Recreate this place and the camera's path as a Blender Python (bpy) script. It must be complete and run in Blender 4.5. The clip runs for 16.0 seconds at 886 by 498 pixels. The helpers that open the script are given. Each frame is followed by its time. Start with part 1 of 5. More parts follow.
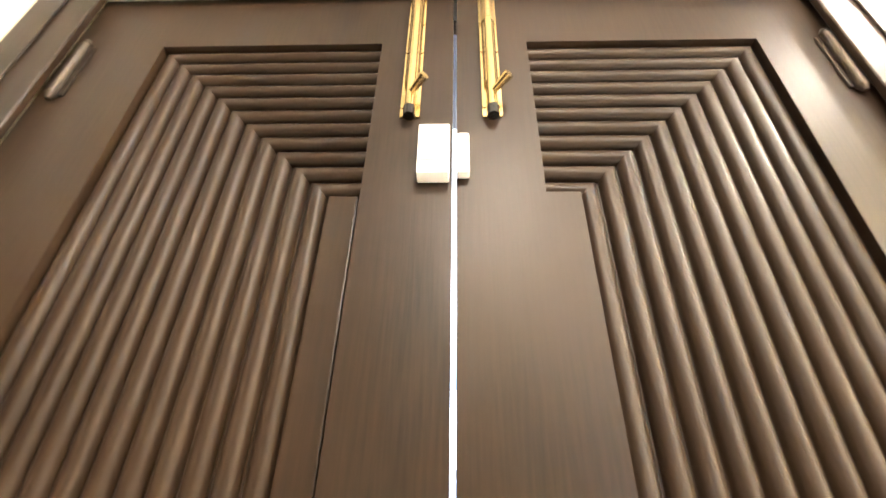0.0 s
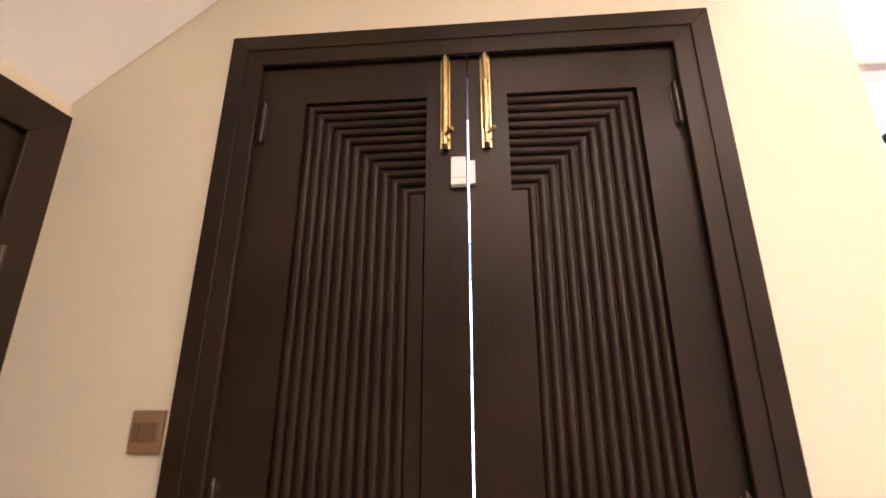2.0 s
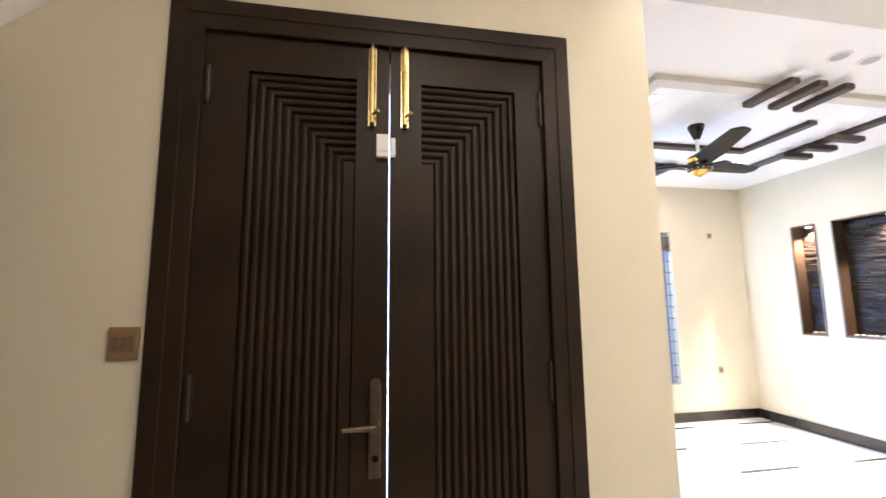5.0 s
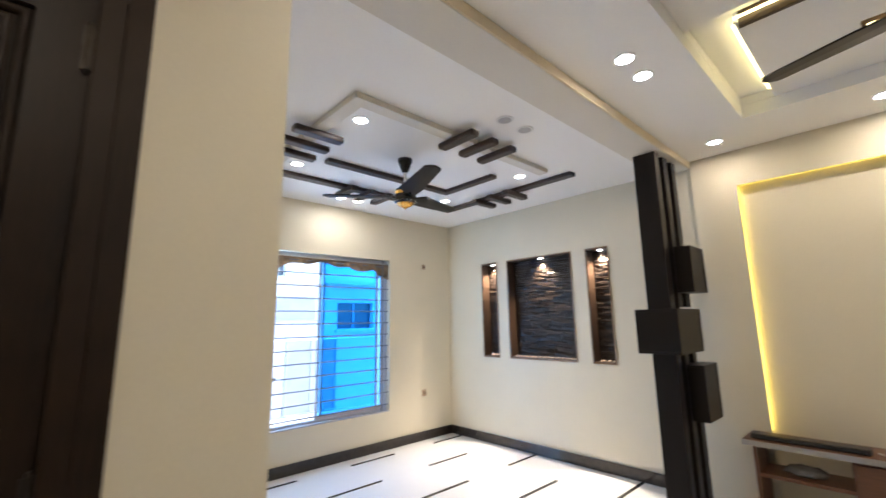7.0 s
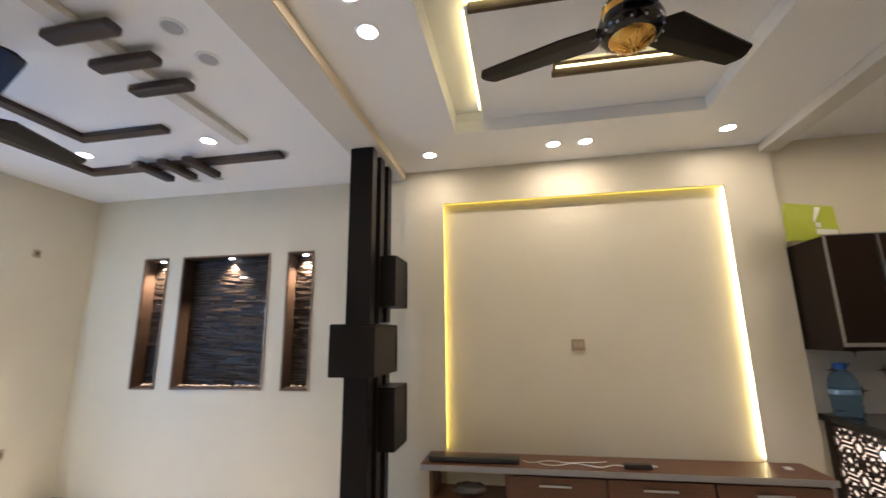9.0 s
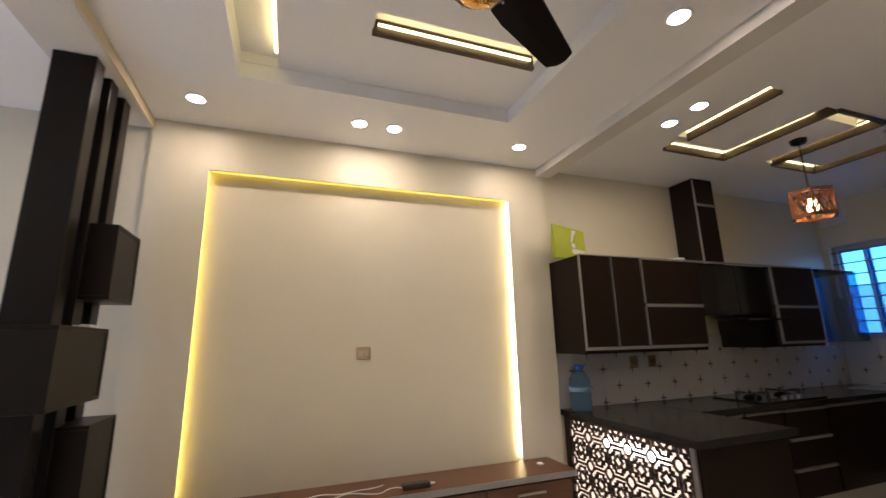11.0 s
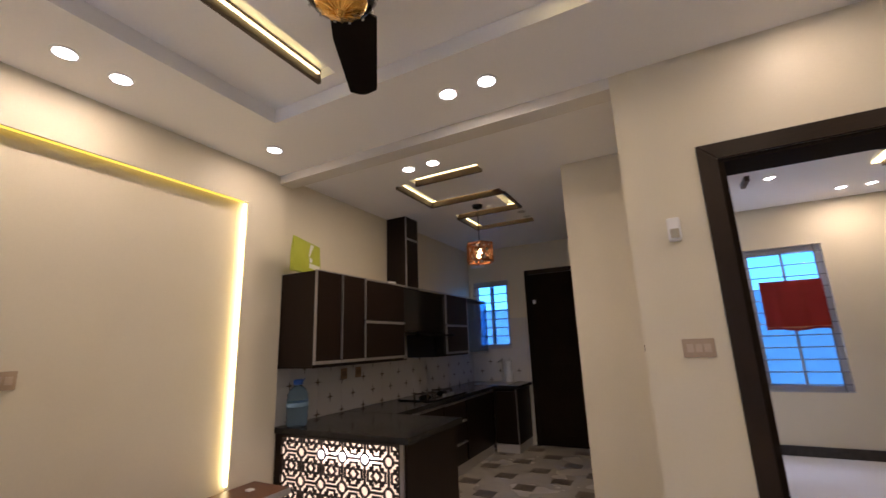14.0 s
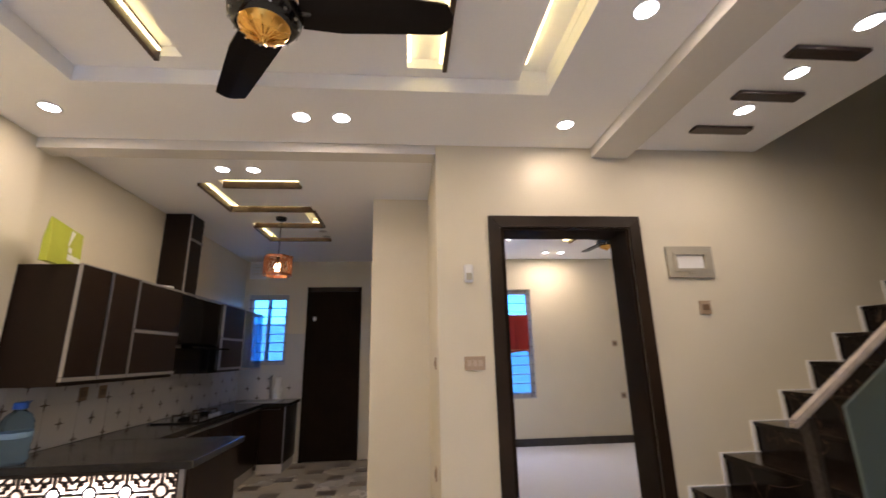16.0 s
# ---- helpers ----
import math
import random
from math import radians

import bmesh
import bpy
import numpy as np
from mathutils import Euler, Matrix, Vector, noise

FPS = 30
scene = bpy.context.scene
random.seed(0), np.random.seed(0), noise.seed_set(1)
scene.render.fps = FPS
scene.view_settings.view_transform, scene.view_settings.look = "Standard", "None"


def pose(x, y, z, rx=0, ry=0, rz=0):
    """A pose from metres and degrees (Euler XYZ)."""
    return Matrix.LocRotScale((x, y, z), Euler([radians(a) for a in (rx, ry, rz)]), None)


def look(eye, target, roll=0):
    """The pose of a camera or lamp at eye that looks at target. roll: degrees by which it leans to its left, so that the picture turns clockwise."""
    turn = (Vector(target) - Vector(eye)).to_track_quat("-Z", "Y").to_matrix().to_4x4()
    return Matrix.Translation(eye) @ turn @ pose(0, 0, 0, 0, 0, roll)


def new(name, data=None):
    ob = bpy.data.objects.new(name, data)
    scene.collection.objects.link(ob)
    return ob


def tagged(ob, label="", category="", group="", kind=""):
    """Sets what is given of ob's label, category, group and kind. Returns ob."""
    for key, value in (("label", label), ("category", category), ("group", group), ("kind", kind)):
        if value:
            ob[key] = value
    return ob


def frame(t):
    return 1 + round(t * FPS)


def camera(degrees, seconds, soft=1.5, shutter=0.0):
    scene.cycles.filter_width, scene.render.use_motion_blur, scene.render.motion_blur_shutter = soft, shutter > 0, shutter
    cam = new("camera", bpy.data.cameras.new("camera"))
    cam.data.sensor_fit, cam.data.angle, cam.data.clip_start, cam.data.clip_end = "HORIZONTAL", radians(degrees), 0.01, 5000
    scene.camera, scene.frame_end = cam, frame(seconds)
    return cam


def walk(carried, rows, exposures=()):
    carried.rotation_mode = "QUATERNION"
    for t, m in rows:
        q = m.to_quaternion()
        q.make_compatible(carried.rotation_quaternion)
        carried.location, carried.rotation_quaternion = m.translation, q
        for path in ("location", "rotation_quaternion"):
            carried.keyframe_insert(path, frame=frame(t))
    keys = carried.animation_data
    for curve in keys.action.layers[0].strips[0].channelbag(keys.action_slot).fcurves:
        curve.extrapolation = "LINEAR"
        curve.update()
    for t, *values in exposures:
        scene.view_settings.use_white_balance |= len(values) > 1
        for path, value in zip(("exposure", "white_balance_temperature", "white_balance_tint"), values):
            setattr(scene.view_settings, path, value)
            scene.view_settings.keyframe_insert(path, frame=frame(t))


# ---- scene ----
cam = camera(93.3, 16.0, shutter=0.4)
# The plan is drawn in units of 1.16 m, with the floor at 0.1.
UNIT, FLOOR = 1.16, 0.1


def at(x, y, z):
    """Metres from the plan's numbers."""
    return Vector((x * UNIT, y * UNIT, (z - FLOOR) * UNIT))


PATH = [
    (0, (1.418, 0.304, 1.481), (1.353, 2.027, 2.494), 1.2),
    (0.5, (1.454, 0.199, 1.456), (1.312, 1.965, 2.386), 1.2),
    (1, (1.485, 0.089, 1.43), (1.311, 1.904, 2.251), 0.6),
    (1.5, (1.467, -0.039, 1.412), (1.286, 1.813, 2.145), 0.4),
    (2, (1.431, -0.201, 1.372), (1.268, 1.713, 1.927), 0.1),
    (2.5, (1.429, -0.311, 1.344), (1.288, 1.639, 1.765), -0.3),
    (3, (1.459, -0.461, 1.331), (1.304, 1.504, 1.673), -0.3),
    (3.2, (1.467, -0.514, 1.302), (1.317, 1.45, 1.648), 0.1),
    (5.3, (1.347, -0.52, 1.364), (1.844, 1.402, 1.61), -0.8),
    (5.5, (1.401, -0.518, 1.378), (1.995, 1.375, 1.631), -1.0),
    (6, (1.561, -0.434, 1.388), (2.432, 1.345, 1.664), -2.1),
    (6.5, (1.74, -0.399, 1.4), (2.856, 1.231, 1.716), -1.6),
    (7, (1.875, -0.361, 1.403), (3.217, 1.082, 1.746), -1.0),
    (7.5, (2.045, -0.262, 1.404), (3.636, 0.879, 1.812), 0.3),
    (8, (2.21, -0.218, 1.385), (3.999, 0.578, 1.789), -0.5),
    (8.5, (2.42, -0.215, 1.393), (4.294, 0.345, 1.809), -0.5),
    (9, (2.536, -0.192, 1.387), (4.463, 0.152, 1.795), -0.8),
    (9.2, (2.578, -0.169, 1.381), (4.524, 0.038, 1.791), -0.8),
    (11.3, (3.009, -0.144, 1.376), (4.795, -0.941, 1.793), -1.2),
    (11.5, (3.037, -0.14, 1.384), (4.782, -1.03, 1.789), -1.1),
    (12, (3.148, -0.096, 1.387), (4.714, -1.274, 1.788), -0.9),
    (12.5, (3.261, -0.066, 1.387), (4.657, -1.45, 1.757), 1.0),
    (13, (3.243, -0.042, 1.409), (4.51, -1.537, 1.811), 0.9),
    (13.5, (3.201, 0.05, 1.407), (4.294, -1.57, 1.835), -0.3),
    (14, (3.163, 0.146, 1.401), (4.064, -1.583, 1.844), -2.1),
    (14.5, (3.174, 0.214, 1.411), (3.854, -1.607, 1.881), -1.9),
    (15, (3.292, 0.278, 1.413), (3.736, -1.614, 1.886), -0.6),
    (15.5, (3.408, 0.349, 1.394), (3.535, -1.59, 1.867), -0.6),
    (16, (3.425, 0.47, 1.396), (3.258, -1.462, 1.887), -1.2),
]

EXPOSURES = [
    (0, 6.8, 5600, 11),
    (0.5, 6.7, 5600, 13),
    (1, 5.55, 6000, 23),
    (2, 4.8, 5850, 30),
    (3, 4.6, 5750, 25),
    (5.5, 4.05, 5350, 13),
    (6.5, 3.5, 5350, 12),
    (7.5, 2.55, 5400, 11),
    (8, 2.1, 5750, 14),
    (8.5, 2.6, 5550, 15),
    (9, 2.85, 5400, 14),
    (12.5, 2.88, 5680, 21),
    (14, 2.68, 5750, 23),
    (15.5, 2.95, 5700, 21),
    (16, 3.2, 5650, 20),
]
walk(cam, [(t, look(at(*eye), at(*target), roll)) for t, eye, target, roll in PATH], EXPOSURES)

# ---- world and large lights ----
world = bpy.data.worlds.new("sky")
scene.world = world
world.use_nodes = True
_n = world.node_tree.nodes
_sky = _n.new("ShaderNodeTexSky")
_sky.sky_type, _sky.sun_disc, _sky.sun_elevation, _sky.sun_rotation = "NISHITA", False, radians(50), radians(90)
world.node_tree.links.new(_sky.outputs[0], _n["Background"].inputs[0])
_n["Background"].inputs[1].default_value = 0.15
_sun = bpy.data.lights.new("sun", "SUN")
_sun.energy, _sun.angle, _sun.color = 2.5, radians(10), (1, 0.96, 0.9)
new("sun", _sun).matrix_world = pose(0, 0, 20, 0, 40, 0)


def spot_lamp(x, y, z, watts, colour, degrees=165, blend=1.0, radius=0.035):
    data = bpy.data.lights.new("spot_lamp", "SPOT")
    data.energy, data.color, data.spot_size, data.spot_blend, data.shadow_soft_size = watts, colour, radians(degrees), blend, radius
    ob = new("spot_lamp", data)
    ob.location = at(x, y, z)
    return ob


def panel_lamp(x, y, z, watts, colour, size):
    """The light of a flat round panel, facing down."""
    data = bpy.data.lights.new("panel_lamp", "AREA")
    data.shape, data.size, data.energy, data.color = "DISK", size, watts, colour
    ob = new("panel_lamp", data)
    ob.location = at(x, y, z)
    return ob


WARM, NEUTRAL, SOFT_WHITE = (1.0, 0.76, 0.50), (1.0, 0.755, 0.475), (1.0, 0.83, 0.62)

# Added unseen strip lamp, for daylight slanting from the wide window's jamb, street side.
_skylight = bpy.data.lights.new("window_daylight_strip", "AREA")
_skylight.shape, _skylight.size, _skylight.size_y = "RECTANGLE", 0.11, 1.7
_skylight.energy, _skylight.color = 4.2, (0.46, 0.73, 1.0)
new("window_daylight_strip", _skylight).matrix_world = look(at(3.165, 3.545, 1.30), at(3.165 + 0.94, 3.545 - 0.34, 1.24))

# ---- materials ----


def material(name, colour, rough=0.5, metal=0.0, grain=0.0, grain_scale=40.0, stain=0.0, stain_scale=2.0, bump=0.0, stretch=(1, 1, 1), spec=0.5, tint=None, coat=0.0):
    m = bpy.data.materials.new(name)
    m.use_nodes = True
    nodes, links = m.node_tree.nodes, m.node_tree.links
    b = nodes["Principled BSDF"]
    b.inputs["Roughness"].default_value, b.inputs["Metallic"].default_value = rough, metal
    b.inputs["Specular IOR Level"].default_value = spec
    b.inputs["Coat Weight"].default_value = coat
    b.inputs["Base Color"].default_value = (*colour, 1)
    if not (grain or stain or bump):
        return m
    tc, mp = nodes.new("ShaderNodeTexCoord"), nodes.new("ShaderNodeMapping")
    mp.inputs["Scale"].default_value = stretch
    links.new(tc.outputs["Object"], mp.inputs[0])
    fine, big = nodes.new("ShaderNodeTexNoise"), nodes.new("ShaderNodeTexNoise")
    fine.inputs["Scale"].default_value, fine.inputs["Detail"].default_value = grain_scale, 6
    big.inputs["Scale"].default_value, big.inputs["Detail"].default_value = stain_scale, 4
    links.new(mp.outputs[0], fine.inputs[0])
    links.new(tc.outputs["Object"], big.inputs[0])

    def mixed(source, amount, before):
        ramp = nodes.new("ShaderNodeMapRange")
        ramp.inputs[1].default_value, ramp.inputs[2].default_value = 0.3, 0.7
        ramp.inputs[3].default_value, ramp.inputs[4].default_value = 0, amount
        links.new(source.outputs[0], ramp.inputs[0])
        mix = nodes.new("ShaderNodeMix")
        mix.data_type = "RGBA"
        links.new(ramp.outputs[0], mix.inputs[0])
        if before is None:
            mix.inputs[6].default_value = (*colour, 1)
        else:
            links.new(before, mix.inputs[6])
        t = tint or tuple(c * 0.45 for c in colour)
        mix.inputs[7].default_value = (*t, 1)
        return mix.outputs[2]

    out = mixed(fine, grain, None)
    out = mixed(big, stain, out)
    links.new(out, b.inputs["Base Color"])
    vary = nodes.new("ShaderNodeMapRange")
    vary.inputs[3].default_value, vary.inputs[4].default_value = max(rough - 0.08, 0.02), min(rough + 0.1, 1)
    links.new(big.outputs[0], vary.inputs[0])
    links.new(vary.outputs[0], b.inputs["Roughness"])
    if bump:
        bp = nodes.new("ShaderNodeBump")
        bp.inputs["Strength"].default_value, bp.inputs["Distance"].default_value = bump, 0.004
        links.new(fine.outputs[0], bp.inputs["Height"])
        links.new(bp.outputs[0], b.inputs["Normal"])
    return m


def glowing(name, colour, strength):
    m = bpy.data.materials.new(name)
    m.use_nodes = True
    b = m.node_tree.nodes["Principled BSDF"]
    b.inputs["Base Color"].default_value = (*colour, 1)
    b.inputs["Emission Color"].default_value, b.inputs["Emission Strength"].default_value = (*colour, 1), strength
    return m


def glass_pane(name, tint=(0.9, 0.95, 1), rough=0.02, ior=1.1):
    m = bpy.data.materials.new(name)
    m.use_nodes = True
    b = m.node_tree.nodes["Principled BSDF"]
    b.inputs["Base Color"].default_value, b.inputs["Roughness"].default_value = (*tint, 1), rough
    b.inputs["Transmission Weight"].default_value, b.inputs["IOR"].default_value = 1.0, ior
    return m


PAINT = material("cream_wall_paint", (0.71, 0.653, 0.51), 0.5, grain=0.05, grain_scale=90, stain=0.11, stain_scale=1.5, bump=0.08)
CEILING = material("white_ceiling_paint", (0.88, 0.875, 0.87), 0.6, grain=0.04, grain_scale=60, stain=0.04, stain_scale=1.1, bump=0.05)
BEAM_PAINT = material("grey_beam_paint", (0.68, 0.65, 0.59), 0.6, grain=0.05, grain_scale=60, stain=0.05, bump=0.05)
DARK_WOOD = material("dark_stained_wood", (0.0075, 0.0048, 0.0030), 0.40, grain=0.5, grain_scale=28, stain=1.0, stain_scale=2.6, bump=0.05, stretch=(9, 9, 0.5), tint=(0.031, 0.0185, 0.0105), spec=0.2)
DARK_WOOD_FLAT = material("dark_wood_across", (0.0075, 0.0048, 0.0030), 0.40, grain=0.5, grain_scale=28, stain=1.0, stain_scale=2.6, bump=0.05, stretch=(0.5, 0.5, 9), tint=(0.031, 0.0185, 0.0105), spec=0.2)
STRIP_WOOD = material("ceiling_strip_wood", (0.026, 0.015, 0.012), 0.4, grain=0.5, grain_scale=30, stain=0.2, bump=0.15, stretch=(2, 2, 2), tint=(0.055, 0.032, 0.025))
EDGE_WOOD = material("slot_edge_wood", (0.06, 0.030, 0.013), 0.45, grain=0.4, grain_scale=40, bump=0.1)
CONSOLE_WOOD = material("brown_veneer", (0.14, 0.058, 0.026), 0.38, grain=0.5, grain_scale=20, stain=0.2, bump=0.1, stretch=(8, 0.6, 8))
LINING = material("matt_dark_lining", (0.009, 0.006, 0.0045), 0.65, grain=0.5, grain_scale=28, stain=0.6, bump=0.05, stretch=(9, 9, 0.5), tint=(0.024, 0.015, 0.009), spec=0.05)
# Pillar's copy of the dark wood, with shade put into a deeper colour.
PILLAR_WOOD = material("shade_darkened_wood", (0.0058, 0.0044, 0.004), 0.36, grain=0.5, grain_scale=26, stain=0.3, bump=0.05, stretch=(9, 9, 0.5), tint=(0.013, 0.009, 0.007), spec=0.2)
BRASS = material("polished_brass", (0.62, 0.47, 0.21), 0.26, 1.0, grain=0.25, grain_scale=60, bump=0.05)
GOLD = material("gold_fan_trim", (0.80, 0.46, 0.10), 0.25, 1.0, grain=0.2, grain_scale=60)
STEEL = material("brushed_steel", (0.55, 0.54, 0.52), 0.3, 1.0, grain=0.25, grain_scale=80, bump=0.05)
AGED_STEEL = material("aged_handle_metal", (0.20, 0.155, 0.105), 0.4, 1.0, grain=0.4, grain_scale=60, bump=0.1)
ALU = material("aluminium_edge", (0.36, 0.35, 0.34), 0.35, 0.6, grain=0.2, grain_scale=60)
WHITE_PLASTIC = material("white_plastic", (0.78, 0.78, 0.77), 0.35, grain=0.05, grain_scale=50)
BEIGE_PLASTIC = material("beige_switch_plate", (0.42, 0.32, 0.22), 0.35, grain=0.15, grain_scale=60)
BLACK_GLOSS = material("black_gloss", (0.012, 0.011, 0.011), 0.08, grain=0.2, grain_scale=60)
CABINET = material("dark_cabinet_laminate", (0.0115, 0.007, 0.005), 0.3, grain=0.6, grain_scale=25, stain=0.2, bump=0.1, stretch=(10, 10, 0.7), tint=(0.023, 0.0135, 0.009), spec=0.15)
GRANITE = material("black_granite", (0.009, 0.0085, 0.009), 0.14, grain=0.6, grain_scale=160, stain=0.2, tint=(0.045, 0.042, 0.04), spec=0.3)
STEP_MARBLE = material("dark_veined_marble", (0.005, 0.0036, 0.003), 0.14, grain=0.4, grain_scale=14, stain=0.3, stain_scale=5, tint=(0.018, 0.012, 0.009), stretch=(3, 1, 1), spec=0.2)


def add_veins(m, scale, width, colour):
    """Thin pale veins where a warped noise crosses its middle value."""
    nodes, links = m.node_tree.nodes, m.node_tree.links
    bsdf = nodes["Principled BSDF"]
    before = bsdf.inputs["Base Color"].links[0].from_socket
    tc, veins, off, size, ramp, mix = (nodes.new("ShaderNode" + k) for k in ("TexCoord", "TexNoise", "Math", "Math", "MapRange", "Mix"))
    veins.inputs["Scale"].default_value, veins.inputs["Detail"].default_value, veins.inputs["Distortion"].default_value = scale, 5, 1.2
    links.new(tc.outputs["Object"], veins.inputs[0])
    off.operation, off.inputs[1].default_value = "SUBTRACT", 0.5
    links.new(veins.outputs[0], off.inputs[0])
    size.operation = "ABSOLUTE"
    links.new(off.outputs[0], size.inputs[0])
    ramp.inputs[1].default_value, ramp.inputs[2].default_value, ramp.inputs[3].default_value, ramp.inputs[4].default_value = 0.0, width, 0.8, 0.0
    links.new(size.outputs[0], ramp.inputs[0])
    mix.data_type = "RGBA"
    links.new(ramp.outputs[0], mix.inputs[0])
    links.new(before, mix.inputs[6])
    mix.inputs[7].default_value = (*colour, 1)
    links.new(mix.outputs[2], bsdf.inputs["Base Color"])


add_veins(STEP_MARBLE, 2.6, 0.007, (0.13, 0.085, 0.06))
FLOOR_TILE = material("white_marble_tile", (0.78, 0.77, 0.75), 0.12, grain=0.08, grain_scale=10, stain=0.06, stain_scale=3, tint=(0.6, 0.58, 0.56))
FLOOR_DARK = material("black_inlay", (0.03, 0.026, 0.025), 0.2, grain=0.4, grain_scale=40)
KITCHEN_TILE = material("cream_floor_tile", (0.60, 0.56, 0.50), 0.25, grain=0.15, grain_scale=8, stain=0.1)
KITCHEN_INSET = material("grey_brown_inset_tile", (0.13, 0.105, 0.09), 0.3, grain=0.6, grain_scale=18, tint=(0.28, 0.24, 0.2), stretch=(5, 1, 1))
WALL_TILE = material("white_wall_tile", (0.62, 0.60, 0.58), 0.2, grain=0.06, grain_scale=30, stain=0.05)
TILE_MARK = material("brown_tile_mark", (0.10, 0.07, 0.055), 0.3, grain=0.2)
STONE = material("split_face_slate", (0.012, 0.009, 0.0075), 0.34, grain=0.6, grain_scale=30, stain=0.4, stain_scale=7, bump=0.9, tint=(0.034, 0.023, 0.015), spec=0.23)
NICHE_TRIM = material("bronze_niche_trim", (0.055, 0.033, 0.02), 0.35, 0.3, grain=0.4, grain_scale=40)
NICHE_BEAD = material("bright_bronze_bead", (0.30, 0.21, 0.14), 0.3, 0.6, grain=0.4, grain_scale=40)
BROWN_PLASTIC = material("brown_switch_plate", (0.25, 0.16, 0.09), 0.35, grain=0.2, grain_scale=60)
PALE_KEY = material("pale_beige_key", (0.50, 0.40, 0.30), 0.3, grain=0.1, grain_scale=60)
ROCKER = material("brown_rocker", (0.16, 0.10, 0.055), 0.3, grain=0.2, grain_scale=60)
LED_WARM = glowing("led_warm", (1.0, 0.77, 0.28), 1.0)
LED_TOP = glowing("led_top", (1.0, 0.70, 0.07), 0.22)
LED_PANEL = glowing("led_panel", (1.0, 0.72, 0.10), 0.60)
LED_HOT = glowing("led_hot", (1.0, 0.80, 0.36), 1.4)
DISC = glowing("lit_disc", (1.0, 0.93, 0.82), 3)
BULB = glowing("bulb", (1.0, 0.66, 0.26), 3.5)
BACKLIGHT = glowing("backlight", (1.0, 0.71, 0.46), 0.19)
TUBE = glowing("tube_lamp", (1.0, 0.92, 0.82), 3.5)
DEEP_GLASS = glass_pane("deep_blue_glass", (0.09, 0.31, 0.68))
GREY_PLASTIC = material("unlit_diffuser", (0.42, 0.42, 0.43), 0.4, grain=0.1, grain_scale=40)
BLUE_GLASS = glass_pane("blue_tinted_glass", (0.24, 0.55, 0.90))
# Greenish glass; lowered transmission puts a reflected grey haze into its colour.
RAIL_GLASS = glass_pane("rail_glass", (0.36, 0.46, 0.43), 0.3, 1.45)
RAIL_GLASS.node_tree.nodes["Principled BSDF"].inputs["Transmission Weight"].default_value = 0.85

# ---- mesh helpers ----


def box(bm, x0, x1, y0, y1, z0, z1, bevel=0.0):
    made = bmesh.ops.create_cube(bm, size=1.0)["verts"]
    for v in made:
        v.co = Vector(((x0 + x1) / 2 + v.co.x * (x1 - x0), (y0 + y1) / 2 + v.co.y * (y1 - y0), (z0 + z1) / 2 + v.co.z * (z1 - z0)))
    if bevel:
        edges = list({e for v in made for e in v.link_edges})
        bmesh.ops.bevel(bm, geom=edges, offset=bevel, segments=2, profile=0.6, affect="EDGES")
    return bm


def boxed(*args, **kw):
    return box(bmesh.new(), *args, **kw)


def tube(bm, p, q, r0, r1=None, seg=16):
    """A capped tapered rod from p to q."""
    p, q = Vector(p), Vector(q)
    r1 = r0 if r1 is None else r1
    m = Matrix.Translation((p + q) / 2) @ (q - p).to_track_quat("Z", "Y").to_matrix().to_4x4()
    bmesh.ops.create_cone(bm, cap_ends=True, segments=seg, radius1=r0, radius2=r1, depth=(q - p).length, matrix=m)
    return bm


def tubed(*args, **kw):
    return tube(bmesh.new(), *args, **kw)


def lathe(profile, x, y, seg=24, closed=False):
    """A turned shape round the upright axis at x, y; profile: (radius, z) rows."""
    bm = bmesh.new()
    rings = []
    for r, z in profile:
        rings.append([bm.verts.new((x + r * math.cos(2 * math.pi * i / seg), y + r * math.sin(2 * math.pi * i / seg), z)) for i in range(seg)])
    for a, b in zip(rings, rings[1:] + rings[:1] if closed else rings[1:]):
        for i in range(seg):
            bm.faces.new((a[i], a[(i + 1) % seg], b[(i + 1) % seg], b[i]))
    if not closed:
        bm.faces.new(rings[0][::-1])
        bm.faces.new(rings[-1])
    bmesh.ops.recalc_face_normals(bm, faces=bm.faces)
    return bm


